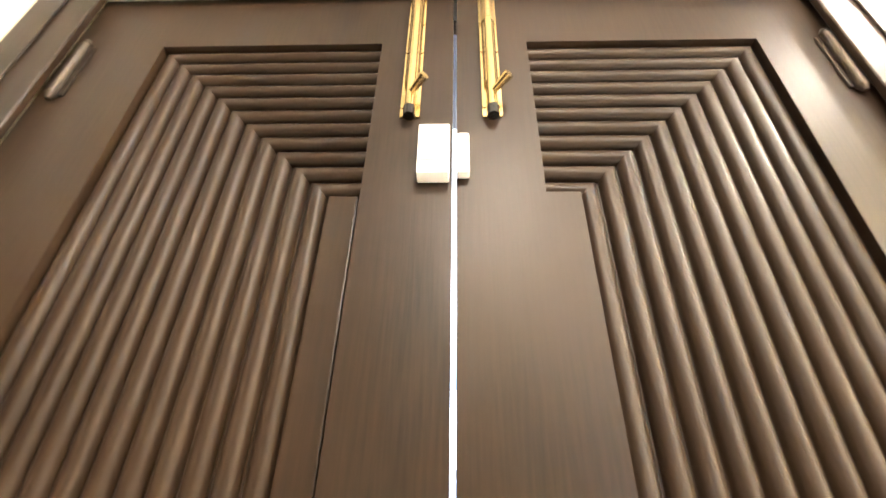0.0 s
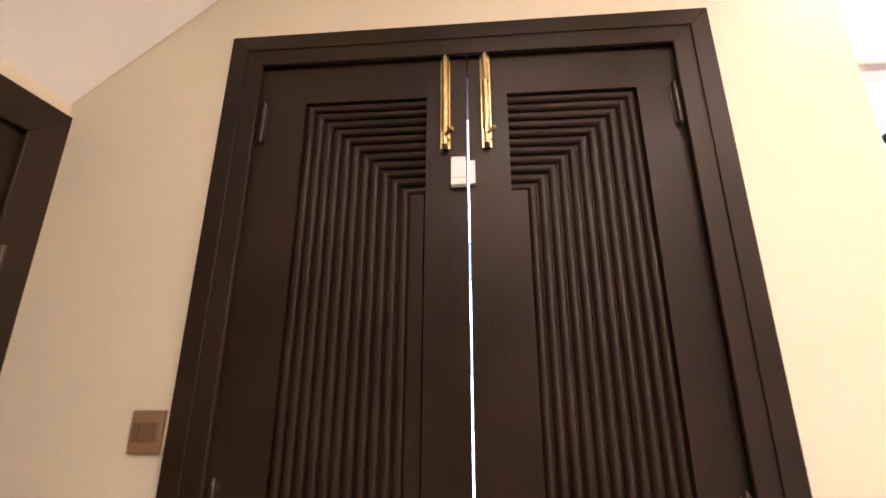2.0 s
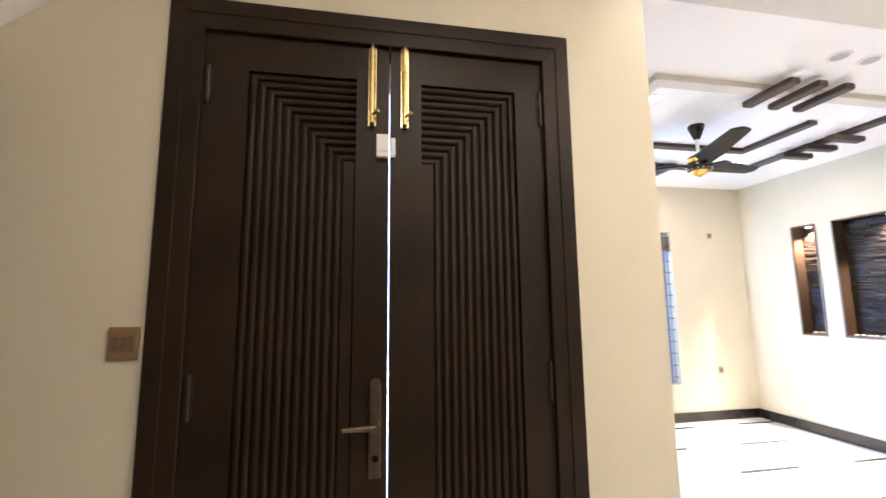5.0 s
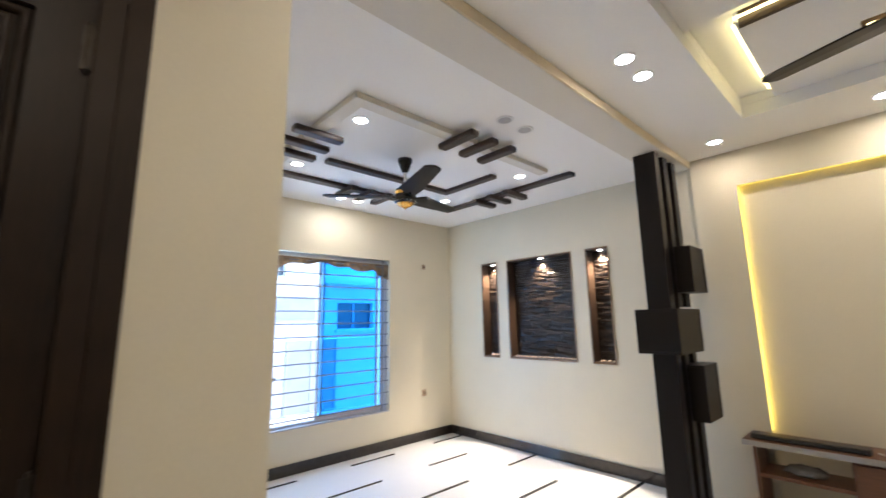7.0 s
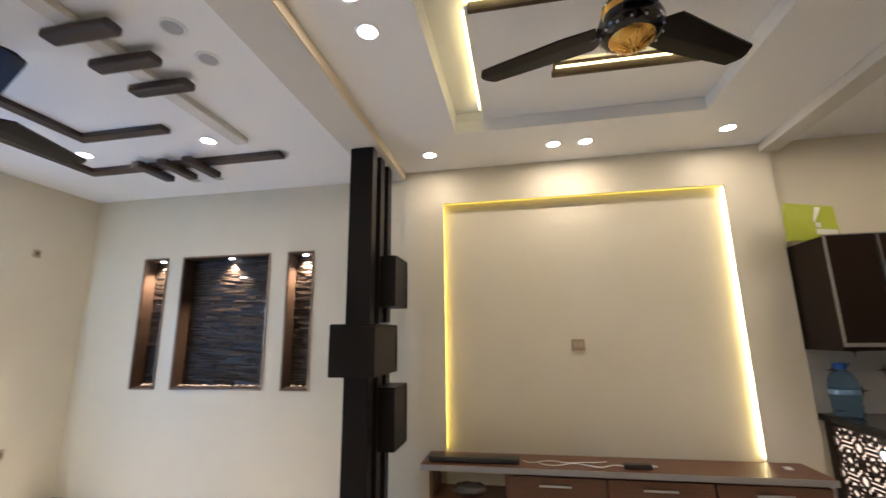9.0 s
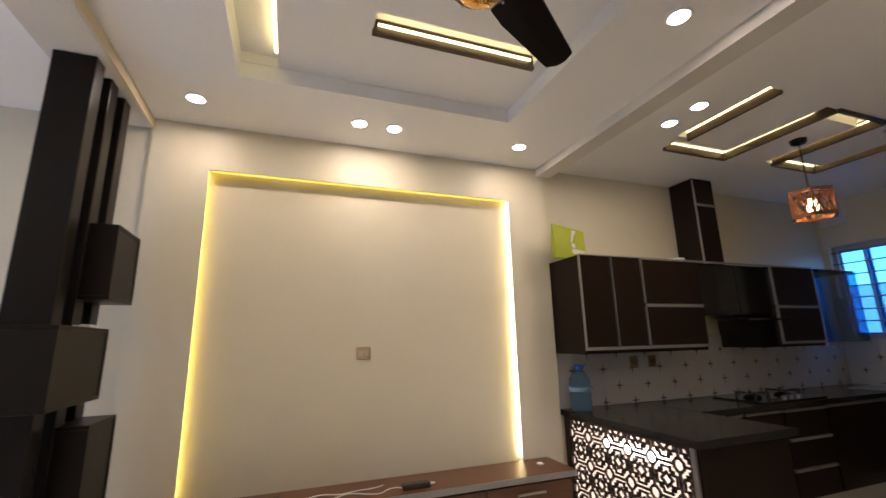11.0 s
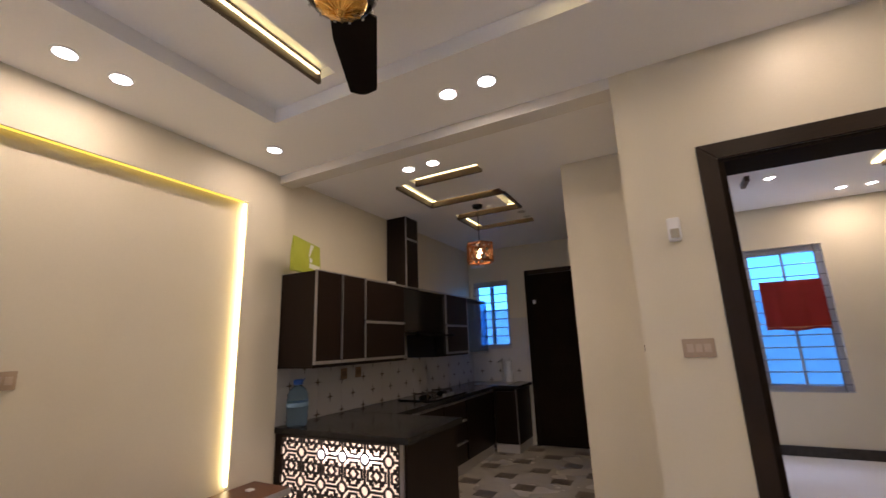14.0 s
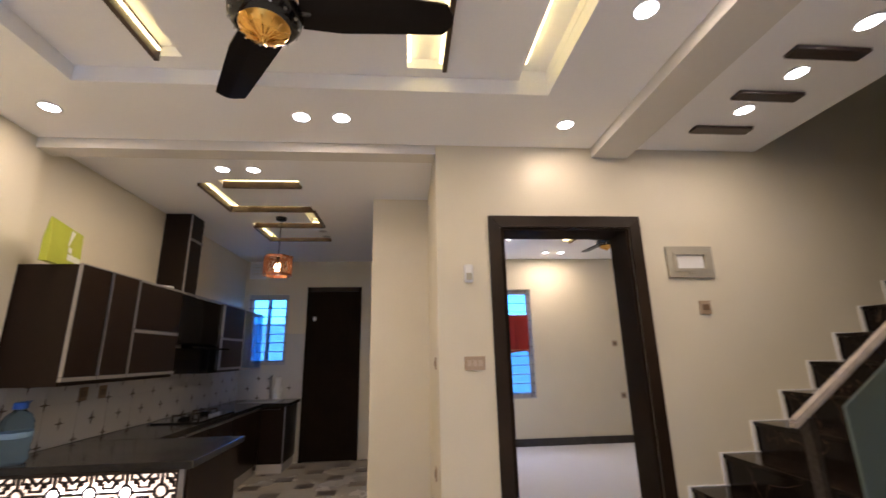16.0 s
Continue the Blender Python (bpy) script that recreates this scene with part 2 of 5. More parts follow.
def plate(axis, lo, hi, u0, u1, v0, v1, holes=()):
    """A slab between lo and hi along axis, over u and v (the other two axes in order), with rectangular holes (u0, u1, v0, v1) through it."""
    bm = bmesh.new()
    us = sorted({u0, u1, *(min(max(h[i], u0), u1) for h in holes for i in (0, 1))})
    vs = sorted({v0, v1, *(min(max(h[i], v0), v1) for h in holes for i in (2, 3))})

    def solid(i, j):
        if not (0 <= i < len(us) - 1 and 0 <= j < len(vs) - 1):
            return False
        cu, cv = (us[i] + us[i + 1]) / 2, (vs[j] + vs[j + 1]) / 2
        return not any(h[0] < cu < h[1] and h[2] < cv < h[3] for h in holes)

    known = {}

    def vert(w, u, v):
        key = (w, u, v)
        if key not in known:
            co = {"x": (w, u, v), "y": (u, w, v), "z": (u, v, w)}[axis]
            known[key] = bm.verts.new(co)
        return known[key]

    for i in range(len(us) - 1):
        for j in range(len(vs) - 1):
            if not solid(i, j):
                continue
            a, b, c, d = us[i], us[i + 1], vs[j], vs[j + 1]
            for w in (lo, hi):
                bm.faces.new([vert(w, a, c), vert(w, b, c), vert(w, b, d), vert(w, a, d)])
            for di, dj, e, f in ((-1, 0, (a, c), (a, d)), (1, 0, (b, c), (b, d)), (0, -1, (a, c), (b, c)), (0, 1, (a, d), (b, d))):
                if not solid(i + di, j + dj):
                    bm.faces.new([vert(lo, *e), vert(lo, *f), vert(hi, *f), vert(hi, *e)])
    bmesh.ops.recalc_face_normals(bm, faces=bm.faces)
    return bm


def root_of(ob):
    while ob.parent:
        ob = ob.parent
    return ob


def part(name, bm, mat, parent=None, label="", smooth=False):
    """Links a mesh drawn in the plan as one object, under a thing or a part."""
    base = root_of(parent).location if parent else Vector()
    for v in bm.verts:
        v.co = at(*v.co) - base
    if smooth:
        for f in bm.faces:
            f.smooth = True
        for e in bm.edges:
            if len(e.link_faces) == 2 and e.calc_face_angle(0) > 0.7:
                e.smooth = False
    mesh = bpy.data.meshes.new(name)
    bm.to_mesh(mesh)
    bm.free()
    mesh.materials.append(mat)
    ob = new(name, mesh)
    if parent:
        ob.parent = parent
    if label:
        ob["label"] = label
    return ob


def thing(name, x, y, z, label, category, group="", kind=""):
    ob = new(name)
    ob.empty_display_size = 0.05
    ob.location = at(x, y, z)
    return tagged(ob, label, category, group, kind)


def setting(name, bm, mat, label, category):
    return tagged(part(name, bm, mat), label, category, "", "structure")


# ---- the setting ----
CEIL, KFLOOR = 2.63, 0.172
floor_tiles = setting("floor", boxed(0.3, 5.65, -1.985, 3.6, -0.02, 0.1), FLOOR_TILE, "white marble tile floor with thin black inlaid strips", "floor")
setting("floor_kitchen", boxed(3.1, 5.65, -5.4, -1.985, -0.02, KFLOOR), KITCHEN_TILE, "slightly raised cream tile kitchen floor with grey-brown insets", "floor")
setting("floor_bedroom", boxed(-0.6, 3.1, -6.1, -1.985, -0.02, 0.1), FLOOR_TILE, "plain pale tile bedroom floor", "floor")
setting("wall_entrance", plate("y", 0.63, 0.86, 0.42, 2.26, 0.1, 2.9, [(0.905, 1.895, 0.0, 2.10)]), PAINT, "cream painted wall round the entrance door", "wall")
setting("wall_stair_room", plate("x", 0.20, 0.42, -0.6, 0.86, 0.1, 2.9, [(-0.28, 0.56, 0.0, 1.90)]), PAINT, "cream painted wall beside the entrance", "wall")
setting("wall_drawing_west", boxed(2.04, 2.26, 0.862, 3.6, 0.1, 2.9), PAINT, "cream painted wall of the drawing room", "wall")
setting("wall_drawing_north", plate("y", 3.47, 3.62, 2.26, 5.53, 0.1, 2.9, [(3.12, 4.615, 0.475, 2.088)]), PAINT, "cream painted wall with a wide window", "wall")
NICHES = [(1.37, 1.585), (1.745, 2.528), (2.68, 2.90)]
setting("wall_drawing_east", plate("x", 5.53, 5.64, 0.632, 3.62, 0.1, 2.9, [(a, b, 1.01, 2.055) for a, b in NICHES]), PAINT, "cream painted wall with three stone-lined niches", "wall")
setting("wall_niche_back", boxed(5.662, 5.72, 0.632, 3.62, 0.1, 2.9), PAINT, "plain wall behind the niches", "wall")
setting("wall_television", plate("x", 5.50, 5.512, -1.89, 0.63, 0.1, 2.9, [(-1.587, 0.33, 0.1, 2.36)]), PAINT, "cream surround of a recessed television panel", "wall")
setting("wall_television_core", plate("x", 5.5125, 5.5715, -1.89, 0.63, 0.1, 2.9, [(-1.612, 0.355, 0.1, 2.385)]), PAINT, "cream wall behind the television surround", "wall")
setting("wall_television_back", boxed(5.572, 5.70, -1.89, 0.63, 0.1, 2.9), PAINT, "plain cream recessed television panel", "wall")
setting("wall_kitchen_east", boxed(5.56, 5.70, -5.35, -1.892, 0.1, 2.9), PAINT, "cream painted kitchen wall above tiles", "wall")
setting("wall_kitchen_south", plate("y", -5.35, -5.20, 3.5, 5.56, 0.1, 2.9, [(4.99, 5.505, 1.30, 2.215)]), PAINT, "cream painted kitchen wall with a barred window", "wall")
setting("wall_kitchen_pier", boxed(3.26, 3.71, -5.35, -2.83, 0.1, 2.9), PAINT, "cream painted pier beside the kitchen", "wall")
setting("wall_kitchen_side", boxed(3.11, 3.26, -5.35, -2.032, 0.1, 2.9), PAINT, "cream painted wall between kitchen and bedroom", "wall")
setting("wall_lounge_south", plate("y", -2.03, -1.83, -0.7, 3.26, 0.1, 5.0, [(2.11, 2.89, 0.0, 2.11)]), PAINT, "cream painted wall with the bedroom doorway", "wall")
setting("wall_bedroom_south", plate("y", -6.02, -5.90, -0.7, 3.11, 0.1, 2.9, [(1.53, 2.265, 0.75, 2.36)]), PAINT, "cream painted bedroom wall with a window", "wall")
setting("wall_bedroom_west", boxed(-0.82, -0.7, -6.02, -1.83, 0.1, 2.9), PAINT, "cream painted bedroom wall", "wall")
setting("wall_stairwell_west", boxed(-0.82, -0.7, -1.83, 0.86, 0.1, 5.0), PAINT, "cream painted stairwell wall in shade", "wall")
setting("wall_stairwell_north", boxed(-0.7, 0.42, 0.63, 0.86, 0.1, 5.0), PAINT, "cream painted stairwell wall", "wall")

LOUNGE_SLOTS = [(3.90, 4.939, -0.03, 0.144), (3.90, 4.01, -0.66, -0.03), (4.43, 4.53, -1.22, -0.42), (3.26, 3.43, -1.24, -0.30), (2.736, 2.88, -1.299, -0.30)]
setting("ceiling_lounge", plate("z", CEIL, 2.71, 2.29, 5.5, -1.83, 0.63, [(2.735, 4.94, -1.30, 0.145)]), CEILING, "white lounge ceiling with a recessed tray", "ceiling")
setting("ceiling_tray", plate("z", 2.712, 2.765, 2.29, 5.5, -1.83, 0.63, LOUNGE_SLOTS), CEILING, "white raised tray with lit slots", "ceiling")
setting("ceiling_tray_top", boxed(2.29, 5.5, -1.83, 0.63, 2.767, 2.85), CEILING, "white slot backing above the tray", "ceiling")
KITCHEN_SLOTS = [(4.23, 4.80, -2.56, -2.47), (4.86, 4.95, -3.10, -2.53), (4.26, 4.86, -3.10, -3.02), (4.26, 4.35, -3.57, -3.10), (4.35, 4.91, -3.57, -3.49), (4.83, 4.91, -4.07, -3.57), (4.27, 4.83, -4.07, -4.01)]
setting("ceiling_kitchen", plate("z", 2.66, 2.73, 3.11, 5.56, -5.35, -1.95, KITCHEN_SLOTS), CEILING, "white kitchen ceiling with a meandering lit slot", "ceiling")
setting("ceiling_kitchen_top", boxed(3.11, 5.56, -5.35, -1.95, 2.732, 2.85), CEILING, "white slot backing above the kitchen", "ceiling")
setting("ceiling_drawing", boxed(2.26, 5.64, 0.86, 3.6, 2.60, 2.85), CEILING, "white drawing room ceiling with wood ornament", "ceiling")
setting("ceiling_foyer", boxed(1.19, 2.06, -1.83, 0.63, CEIL, 2.85), CEILING, "white foyer ceiling with dark strips", "ceiling")
setting("ceiling_bedroom", boxed(-0.7, 3.11, -6.02, -2.03, 2.85, 2.9), CEILING, "white bedroom ceiling", "ceiling")
setting("ceiling_stairwell", boxed(-0.82, 1.19, -1.95, 0.86, 4.9, 5.0), CEILING, "white ceiling over the stairwell", "ceiling")
setting("wall_stairwell_upper", boxed(1.10, 1.188, -1.83, 0.63, 2.852, 4.9), PAINT, "cream upper wall of the stairwell", "wall")
# Out-of-view wall, put in so the sky doesn't light the stairwell.
setting("stairwell_light_block", boxed(0.422, 1.188, 0.63, 0.86, 2.902, 5.0), PAINT, "unseen cream wall above the entrance, blocks light into the stairwell", "wall")
# Unseen slab added to stop sky light leaking between ceilings and walls.
setting("roof", plate("z", 2.93, 3.05, -0.9, 5.8, -6.1, 3.7, [(-0.82, 1.19, -2.03, 0.86)]), CEILING, "unseen flat slab over the rooms, shutting out sky light", "roof")
# Thin strip added on the beam's cream face; warm lamplight is in its gold tint.
setting("beam_lit_face", boxed(2.30, 5.498, 0.622, 0.631, 2.572, 2.628), material("cream_with_warm_light", (0.68, 0.58, 0.40), 0.5, grain=0.05, grain_scale=50), "narrow cream face of the beam with warm light in its colour", "trim")
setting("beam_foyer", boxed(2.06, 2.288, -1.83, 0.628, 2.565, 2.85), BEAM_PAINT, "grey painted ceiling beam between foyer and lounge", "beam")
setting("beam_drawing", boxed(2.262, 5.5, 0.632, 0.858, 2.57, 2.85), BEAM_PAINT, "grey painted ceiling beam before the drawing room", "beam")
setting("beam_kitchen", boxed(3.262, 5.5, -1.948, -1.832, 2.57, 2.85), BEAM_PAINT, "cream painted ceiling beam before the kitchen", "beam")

# Sloped underside of the upper stair flight, over the low door.
bm = bmesh.new()
rows = [(0.2, 1.82), (1.10, 2.61), (1.10, 2.80), (0.2, 2.0)]
a = [bm.verts.new((x, -0.55, z)) for x, z in rows]
b = [bm.verts.new((x, 0.628, z)) for x, z in rows]
bm.faces.new(a), bm.faces.new(b[::-1])
for i in range(4):
    bm.faces.new((a[i], b[i], b[(i + 1) % 4], a[(i + 1) % 4]))
bmesh.ops.recalc_face_normals(bm, faces=bm.faces)
setting("stair_soffit", bm, CEILING, "white sloped underside of the upper stair flight", "ceiling")

# ---- frames and doors ----


def door_frame(name, axis, face, depth, u0, u1, top, width, label, proud=0.012, beads=True, overlap=0.012):
    """Moulded casing round an opening: the clear opening u0 to u1, up to top; casing of that width on the room's face."""
    ob = thing(name, *((u0 + u1) / 2, face, 0.1) if axis == "y" else (face, (u0 + u1) / 2, 0.1), label, "door frame", kind="structure")
    s = 1 if depth > face else -1
    lo, hi = sorted((face - s * proud, face - s * 0.002))
    lo2, hi2 = sorted((face - s * (proud + 0.003), face - s * proud - s * 0.0005))

    inset = overlap

    def mitred(n, pts, w0, w1, mat):
        bm = bmesh.new()
        near, far = [], []
        for u, z in pts:
            near.append(bm.verts.new((u, w0, z) if axis == "y" else (w0, u, z)))
            far.append(bm.verts.new((u, w1, z) if axis == "y" else (w1, u, z)))
        bm.faces.new(near), bm.faces.new(far)
        k = len(pts)
        for q in range(k):
            bm.faces.new((near[q], near[(q + 1) % k], far[(q + 1) % k], far[q]))
        bmesh.ops.recalc_face_normals(bm, faces=bm.faces)
        bmesh.ops.bevel(bm, geom=list(bm.edges), offset=0.0015, segments=1, affect="EDGES")
        part(n, bm, mat, ob)

    def ring(a, c, w0, w1):
        """Three mitred pieces between the inset a and the outset c from the opening's edge."""
        mitred("casing", [(u0 - c, 0.1), (u0 + a, 0.1), (u0 + a, top - a), (u0 - c, top + c)], w0, w1, DARK_WOOD)
        mitred("casing", [(u1 - a, 0.1), (u1 + c, 0.1), (u1 + c, top + c), (u1 - a, top - a)], w0, w1, DARK_WOOD)
        mitred("head_casing", [(u0 + a, top - a), (u1 - a, top - a), (u1 + c, top + c), (u0 - c, top + c)], w0, w1, DARK_WOOD_FLAT)

    ring(inset, width, lo, hi)
    if beads:
        ring(-width * 0.40, width * 0.97, lo2, hi2)
    return ob


door_frame("door_frame_entrance", "y", 0.63, 0.86, 0.905, 1.895, 2.10, 0.075, "dark wood casing round the double entrance door")
door_frame("door_frame_bedroom", "y", -1.83, -1.95, 2.11, 2.89, 2.11, 0.070, "dark wood casing round the open bedroom doorway", beads=False, overlap=0.0)
door_frame("door_frame_store", "x", 0.42, 0.2, -0.28, 0.56, 1.90, 0.075, "dark wood casing round the low door under the stairs", beads=False)
lining = thing("door_lining", 2.5, -1.89, 0.1, "dark wood lining of the bedroom doorway", "door frame", kind="structure")
part("jamb", boxed(2.1106, 2.132, -2.028, -1.8285, 0.1, 2.0935), LINING, lining)
part("jamb", boxed(2.868, 2.8895, -2.028, -1.8285, 0.1, 2.0935), LINING, lining)
part("head", boxed(2.1105, 2.8895, -2.028, -1.8285, 2.094, 2.1095), LINING, lining)


HINGE = material("dark_hinge_steel", (0.045, 0.036, 0.028), 0.45, 0.8, grain=0.5, grain_scale=60, tint=(0.12, 0.10, 0.08))


def reed_mesh(x_edge, x_end, top, bottom, index, pitch_x, pitch_z, y0, height):
    """One half-round carved reed: across the head, mitred, and down the outer side of the panel."""
    bm = bmesh.new()
    s = 1 if x_end > x_edge else -1
    n = 7
    rows = []
    for k in range(n + 1):
        a = math.pi * k / n
        o, h = 0.5 - 0.44 * math.cos(a), math.sin(a) * height
        x = x_edge + s * (index + o) * pitch_x
        zt, zb = top - (index + o) * pitch_z, bottom + (index + o) * pitch_z
        rows.append([bm.verts.new(p) for p in ((x_end, y0 - h, zt), (x, y0 - h, zt), (x, y0 - h, zb), (x_end, y0 - h, zb))])
    for r, q in zip(rows, rows[1:]):
        for i in range(3):
            bm.faces.new((r[i], r[i + 1], q[i + 1], q[i]))
    bmesh.ops.recalc_face_normals(bm, faces=bm.faces)
    return bm


def entrance_leaf(x0, x1, hinge_left):
    s = 1 if hinge_left else -1
    leaf = thing("entrance_door_leaf", (x0 + x1) / 2, 0.66, 0.1, "dark stained door leaf with carved stepped reeds and brass bolt", "door", "entrance door leaves")
    edge, end = (1.030, 1.321) if hinge_left else (1.796, 1.507)
    lo, hi = sorted((edge, end))
    top, bottom, y0 = 1.985, 0.34, 0.635
    px, pz = 0.0232, 0.0221
    holes = [(lo, hi, bottom, top)] if hinge_left else [(edge - 11 * px, edge, bottom, top), (lo, hi, top - 11 * pz, top), (lo, hi, bottom, bottom + 11 * pz)]
    part("leaf_body", plate("y", y0, 0.672, x0, x1, 0.105, 2.095, holes), DARK_WOOD, leaf)
    part("panel", boxed(lo - 0.001, hi + 0.001, y0 + 0.016, 0.6715, bottom - 0.001, top + 0.001), DARK_WOOD, leaf)
    for i in range(11):
        part("reed", reed_mesh(edge, end, top, bottom, i, px, pz, y0 + 0.017, 0.0125), DARK_WOOD, leaf, smooth=True)
    if hinge_left:
        part("inner_panel", boxed(edge + 11 * px + 0.002, end - 0.003, y0 + 0.006, y0 + 0.018, bottom + 11 * pz, top - 11 * pz, bevel=0.002), DARK_WOOD, leaf)
    # tower bolt
    bx = 1.365 if hinge_left else 1.458
    bolt = part("bolt_plate", boxed(bx - 0.0115, bx + 0.0115, y0 - 0.004, y0 - 0.0005, 1.845, 2.098, bevel=0.001), BRASS, leaf, "polished brass tower bolt")
    part("bolt_rod", tubed((bx, y0 - 0.011, 1.85), (bx, y0 - 0.011, 2.115), 0.0055), BRASS, bolt, smooth=True)
    for z0, z1 in ((1.895, 1.947), (1.949, 2.011), (2.013, 2.096)):
        part("bolt_sleeve", tubed((bx, y0 - 0.006, z0), (bx, y0 - 0.006, z1), 0.0085, seg=14), BRASS, bolt, smooth=True)
    for z in (1.86, 1.96, 2.02, 2.075):
        for dx in (-0.0092, 0.0092):
            part("screw", tubed((bx + dx, y0 - 0.0052, z), (bx + dx, y0 - 0.0035, z), 0.002, seg=10), BRASS, bolt)
    part("bolt_knob", tubed((bx, y0 - 0.012, 1.875), (bx + 0.017, y0 - 0.032, 1.880), 0.0035, 0.006, seg=12), BRASS, bolt, smooth=True)
    part("bolt_tip", tubed((bx, y0 - 0.011, 1.838), (bx, y0 - 0.011, 1.852), 0.0065), BLACK_GLOSS, bolt)
    hx = x0 + 0.026 if hinge_left else x1 - 0.020
    for z in (1.935, 1.12, 0.40):
        knuckle = part("hinge", tubed((hx, y0 - 0.006, z - 0.048), (hx, y0 - 0.006, z + 0.048), 0.0055, seg=12), HINGE, leaf, "dark worn steel butt hinge")
        for k in (-1, 1):
            part("hinge_tip", tubed((hx, y0 - 0.006, z + k * 0.048), (hx, y0 - 0.006, z + k * 0.056), 0.0065, 0.003, seg=10), HINGE, knuckle)
        part("hinge_flap", boxed(hx - 0.010, hx + 0.010, y0 - 0.003, y0 - 0.0005, z - 0.046, z + 0.046), HINGE, knuckle)
    return leaf


left_leaf = entrance_leaf(0.9055, 1.4132, True)
right_leaf = entrance_leaf(1.4178, 1.8945, False)
plate_ob = part("lock_plate", boxed(1.366, 1.398, 0.626, 0.6345, 0.90, 1.135, bevel=0.004), AGED_STEEL, left_leaf, "aged metal lock plate with lever")
part("plate_crown", tubed((1.382, 0.6265, 1.133), (1.382, 0.6342, 1.133), 0.0155, seg=20), AGED_STEEL, plate_ob)
part("lever", tubed((1.384, 0.590, 1.036), (1.300, 0.588, 1.034), 0.0085, 0.006), AGED_STEEL, plate_ob, smooth=True)
part("spindle", tubed((1.384, 0.628, 1.036), (1.384, 0.586, 1.036), 0.011), AGED_STEEL, plate_ob, smooth=True)
part("keyhole", tubed((1.384, 0.6245, 0.95), (1.384, 0.628, 0.95), 0.009), BLACK_GLOSS, plate_ob)
sensor = thing("door_sensor", 1.395, 0.62, 1.752, "white plastic magnetic alarm sensor on the door", "sensor")
part("sensor_body", boxed(1.378, 1.4105, 0.6165, 0.634, 1.752, 1.818, bevel=0.002), WHITE_PLASTIC, sensor)
part("sensor_seam", boxed(1.380, 1.4085, 0.6155, 0.617, 1.7675, 1.7685), BEIGE_PLASTIC, sensor)
magnet = thing("door_sensor_magnet", 1.42, 0.62, 1.757, "small white plastic magnet of the door alarm", "sensor")
part("magnet_body", boxed(1.4185, 1.4310, 0.6225, 0.634, 1.757, 1.811, bevel=0.002), WHITE_PLASTIC, magnet)

stop = thing("door_stop", 1.4, 0.7, 0.1, "dark wood rebate behind the entrance door leaves", "door frame", kind="structure")
part("stop_jamb", boxed(0.9052, 0.945, 0.675, 0.86, 0.1, 2.0995), DARK_WOOD, stop)
part("stop_jamb", boxed(1.855, 1.8948, 0.675, 0.86, 0.1, 2.0995), DARK_WOOD, stop)
part("stop_head", boxed(0.945, 1.855, 0.675, 0.86, 2.065, 2.0995), DARK_WOOD_FLAT, stop)
store_door = thing("store_door", 0.36, 0.14, 0.1, "plain dark wooden door under the stairs, closed", "door")
part("leaf_body", boxed(0.37, 0.412, -0.2795, 0.5595, 0.105, 1.895, bevel=0.003), DARK_WOOD, store_door)
part("hinge", tubed((0.446, 0.556, 1.5), (0.446, 0.556, 1.62), 0.006), HINGE, store_door)
part("raised_panel", boxed(0.412, 0.418, -0.18, 0.46, 0.95, 1.78, bevel=0.006), DARK_WOOD, store_door)
part("raised_panel", boxed(0.412, 0.418, -0.18, 0.46, 0.2, 0.85, bevel=0.006), DARK_WOOD, store_door)


def switch_plate(axis, face, s, u, z, w, h, rockers=2, label="beige plastic switch plate on the wall", mat=BEIGE_PLASTIC, key=None):
    """A wall plate on a face; s: the way that it stands out."""
    def bx(u0, u1, z0, z1, d0, d1, bevel):
        lo, hi = sorted((face + s * d0, face + s * d1))
        return boxed(u0, u1, lo, hi, z0, z1, bevel=bevel) if axis == "y" else boxed(lo, hi, u0, u1, z0, z1, bevel=bevel)
    ob = thing("switch_plate", *((u, face, z - h / 2) if axis == "y" else (face, u, z - h / 2)), label, "switch")
    part("plate", bx(u - w / 2, u + w / 2, z - h / 2, z + h / 2, 0.0, 0.009, 0.003), mat, ob)
    step = w * 0.8 / rockers
    for i in range(rockers):
        a = u - w * 0.4 + i * step
        part("rocker", bx(a + step * 0.12, a + step * 0.88, z - h * 0.22, z + h * 0.22, 0.009, 0.013, 0.001), key or ROCKER, ob)
    return ob


switch_plate("y", 0.63, -1, 0.785, 1.256, 0.066, 0.078, 3, "brown switch plate beside the entrance door", BROWN_PLASTIC)
switch_plate("x", 5.572, -1, -0.575, 1.318, 0.085, 0.075, 2, "beige television socket plate on the panel", key=PALE_KEY)
switch_plate("y", -1.83, 1, 3.068, 1.350, 0.112, 0.072, 3, "beige switch plate beside the bedroom doorway", key=PALE_KEY)
switch_plate("y", -1.83, 1, 1.711, 1.632, 0.066, 0.078, 1, "beige switch plate above the stairs")
switch_plate("y", -1.83, 1, 3.00, 0.64, 0.075, 0.075, 2, "beige socket plate low beside the doorway")
switch_plate("y", 3.47, -1, 5.106, 2.057, 0.05, 0.06, 1, "small beige cover plate high on the wall")
switch_plate("y", 3.47, -1, 5.10, 0.607, 0.06, 0.075, 2, "beige socket plate low beside the window")
switch_plate("x", 3.26, 1, -2.05, 1.35, 0.05, 0.07, 2, "beige switch plate on the kitchen side wall")
switch_plate("x", 3.26, 1, -2.15, 0.74, 0.06, 0.07, 2, "beige socket plate low on the kitchen side wall")

# ---- lamps in the ceilings ----
WATTS = 2.2  # nominal; the panels give a fixed share of it as light


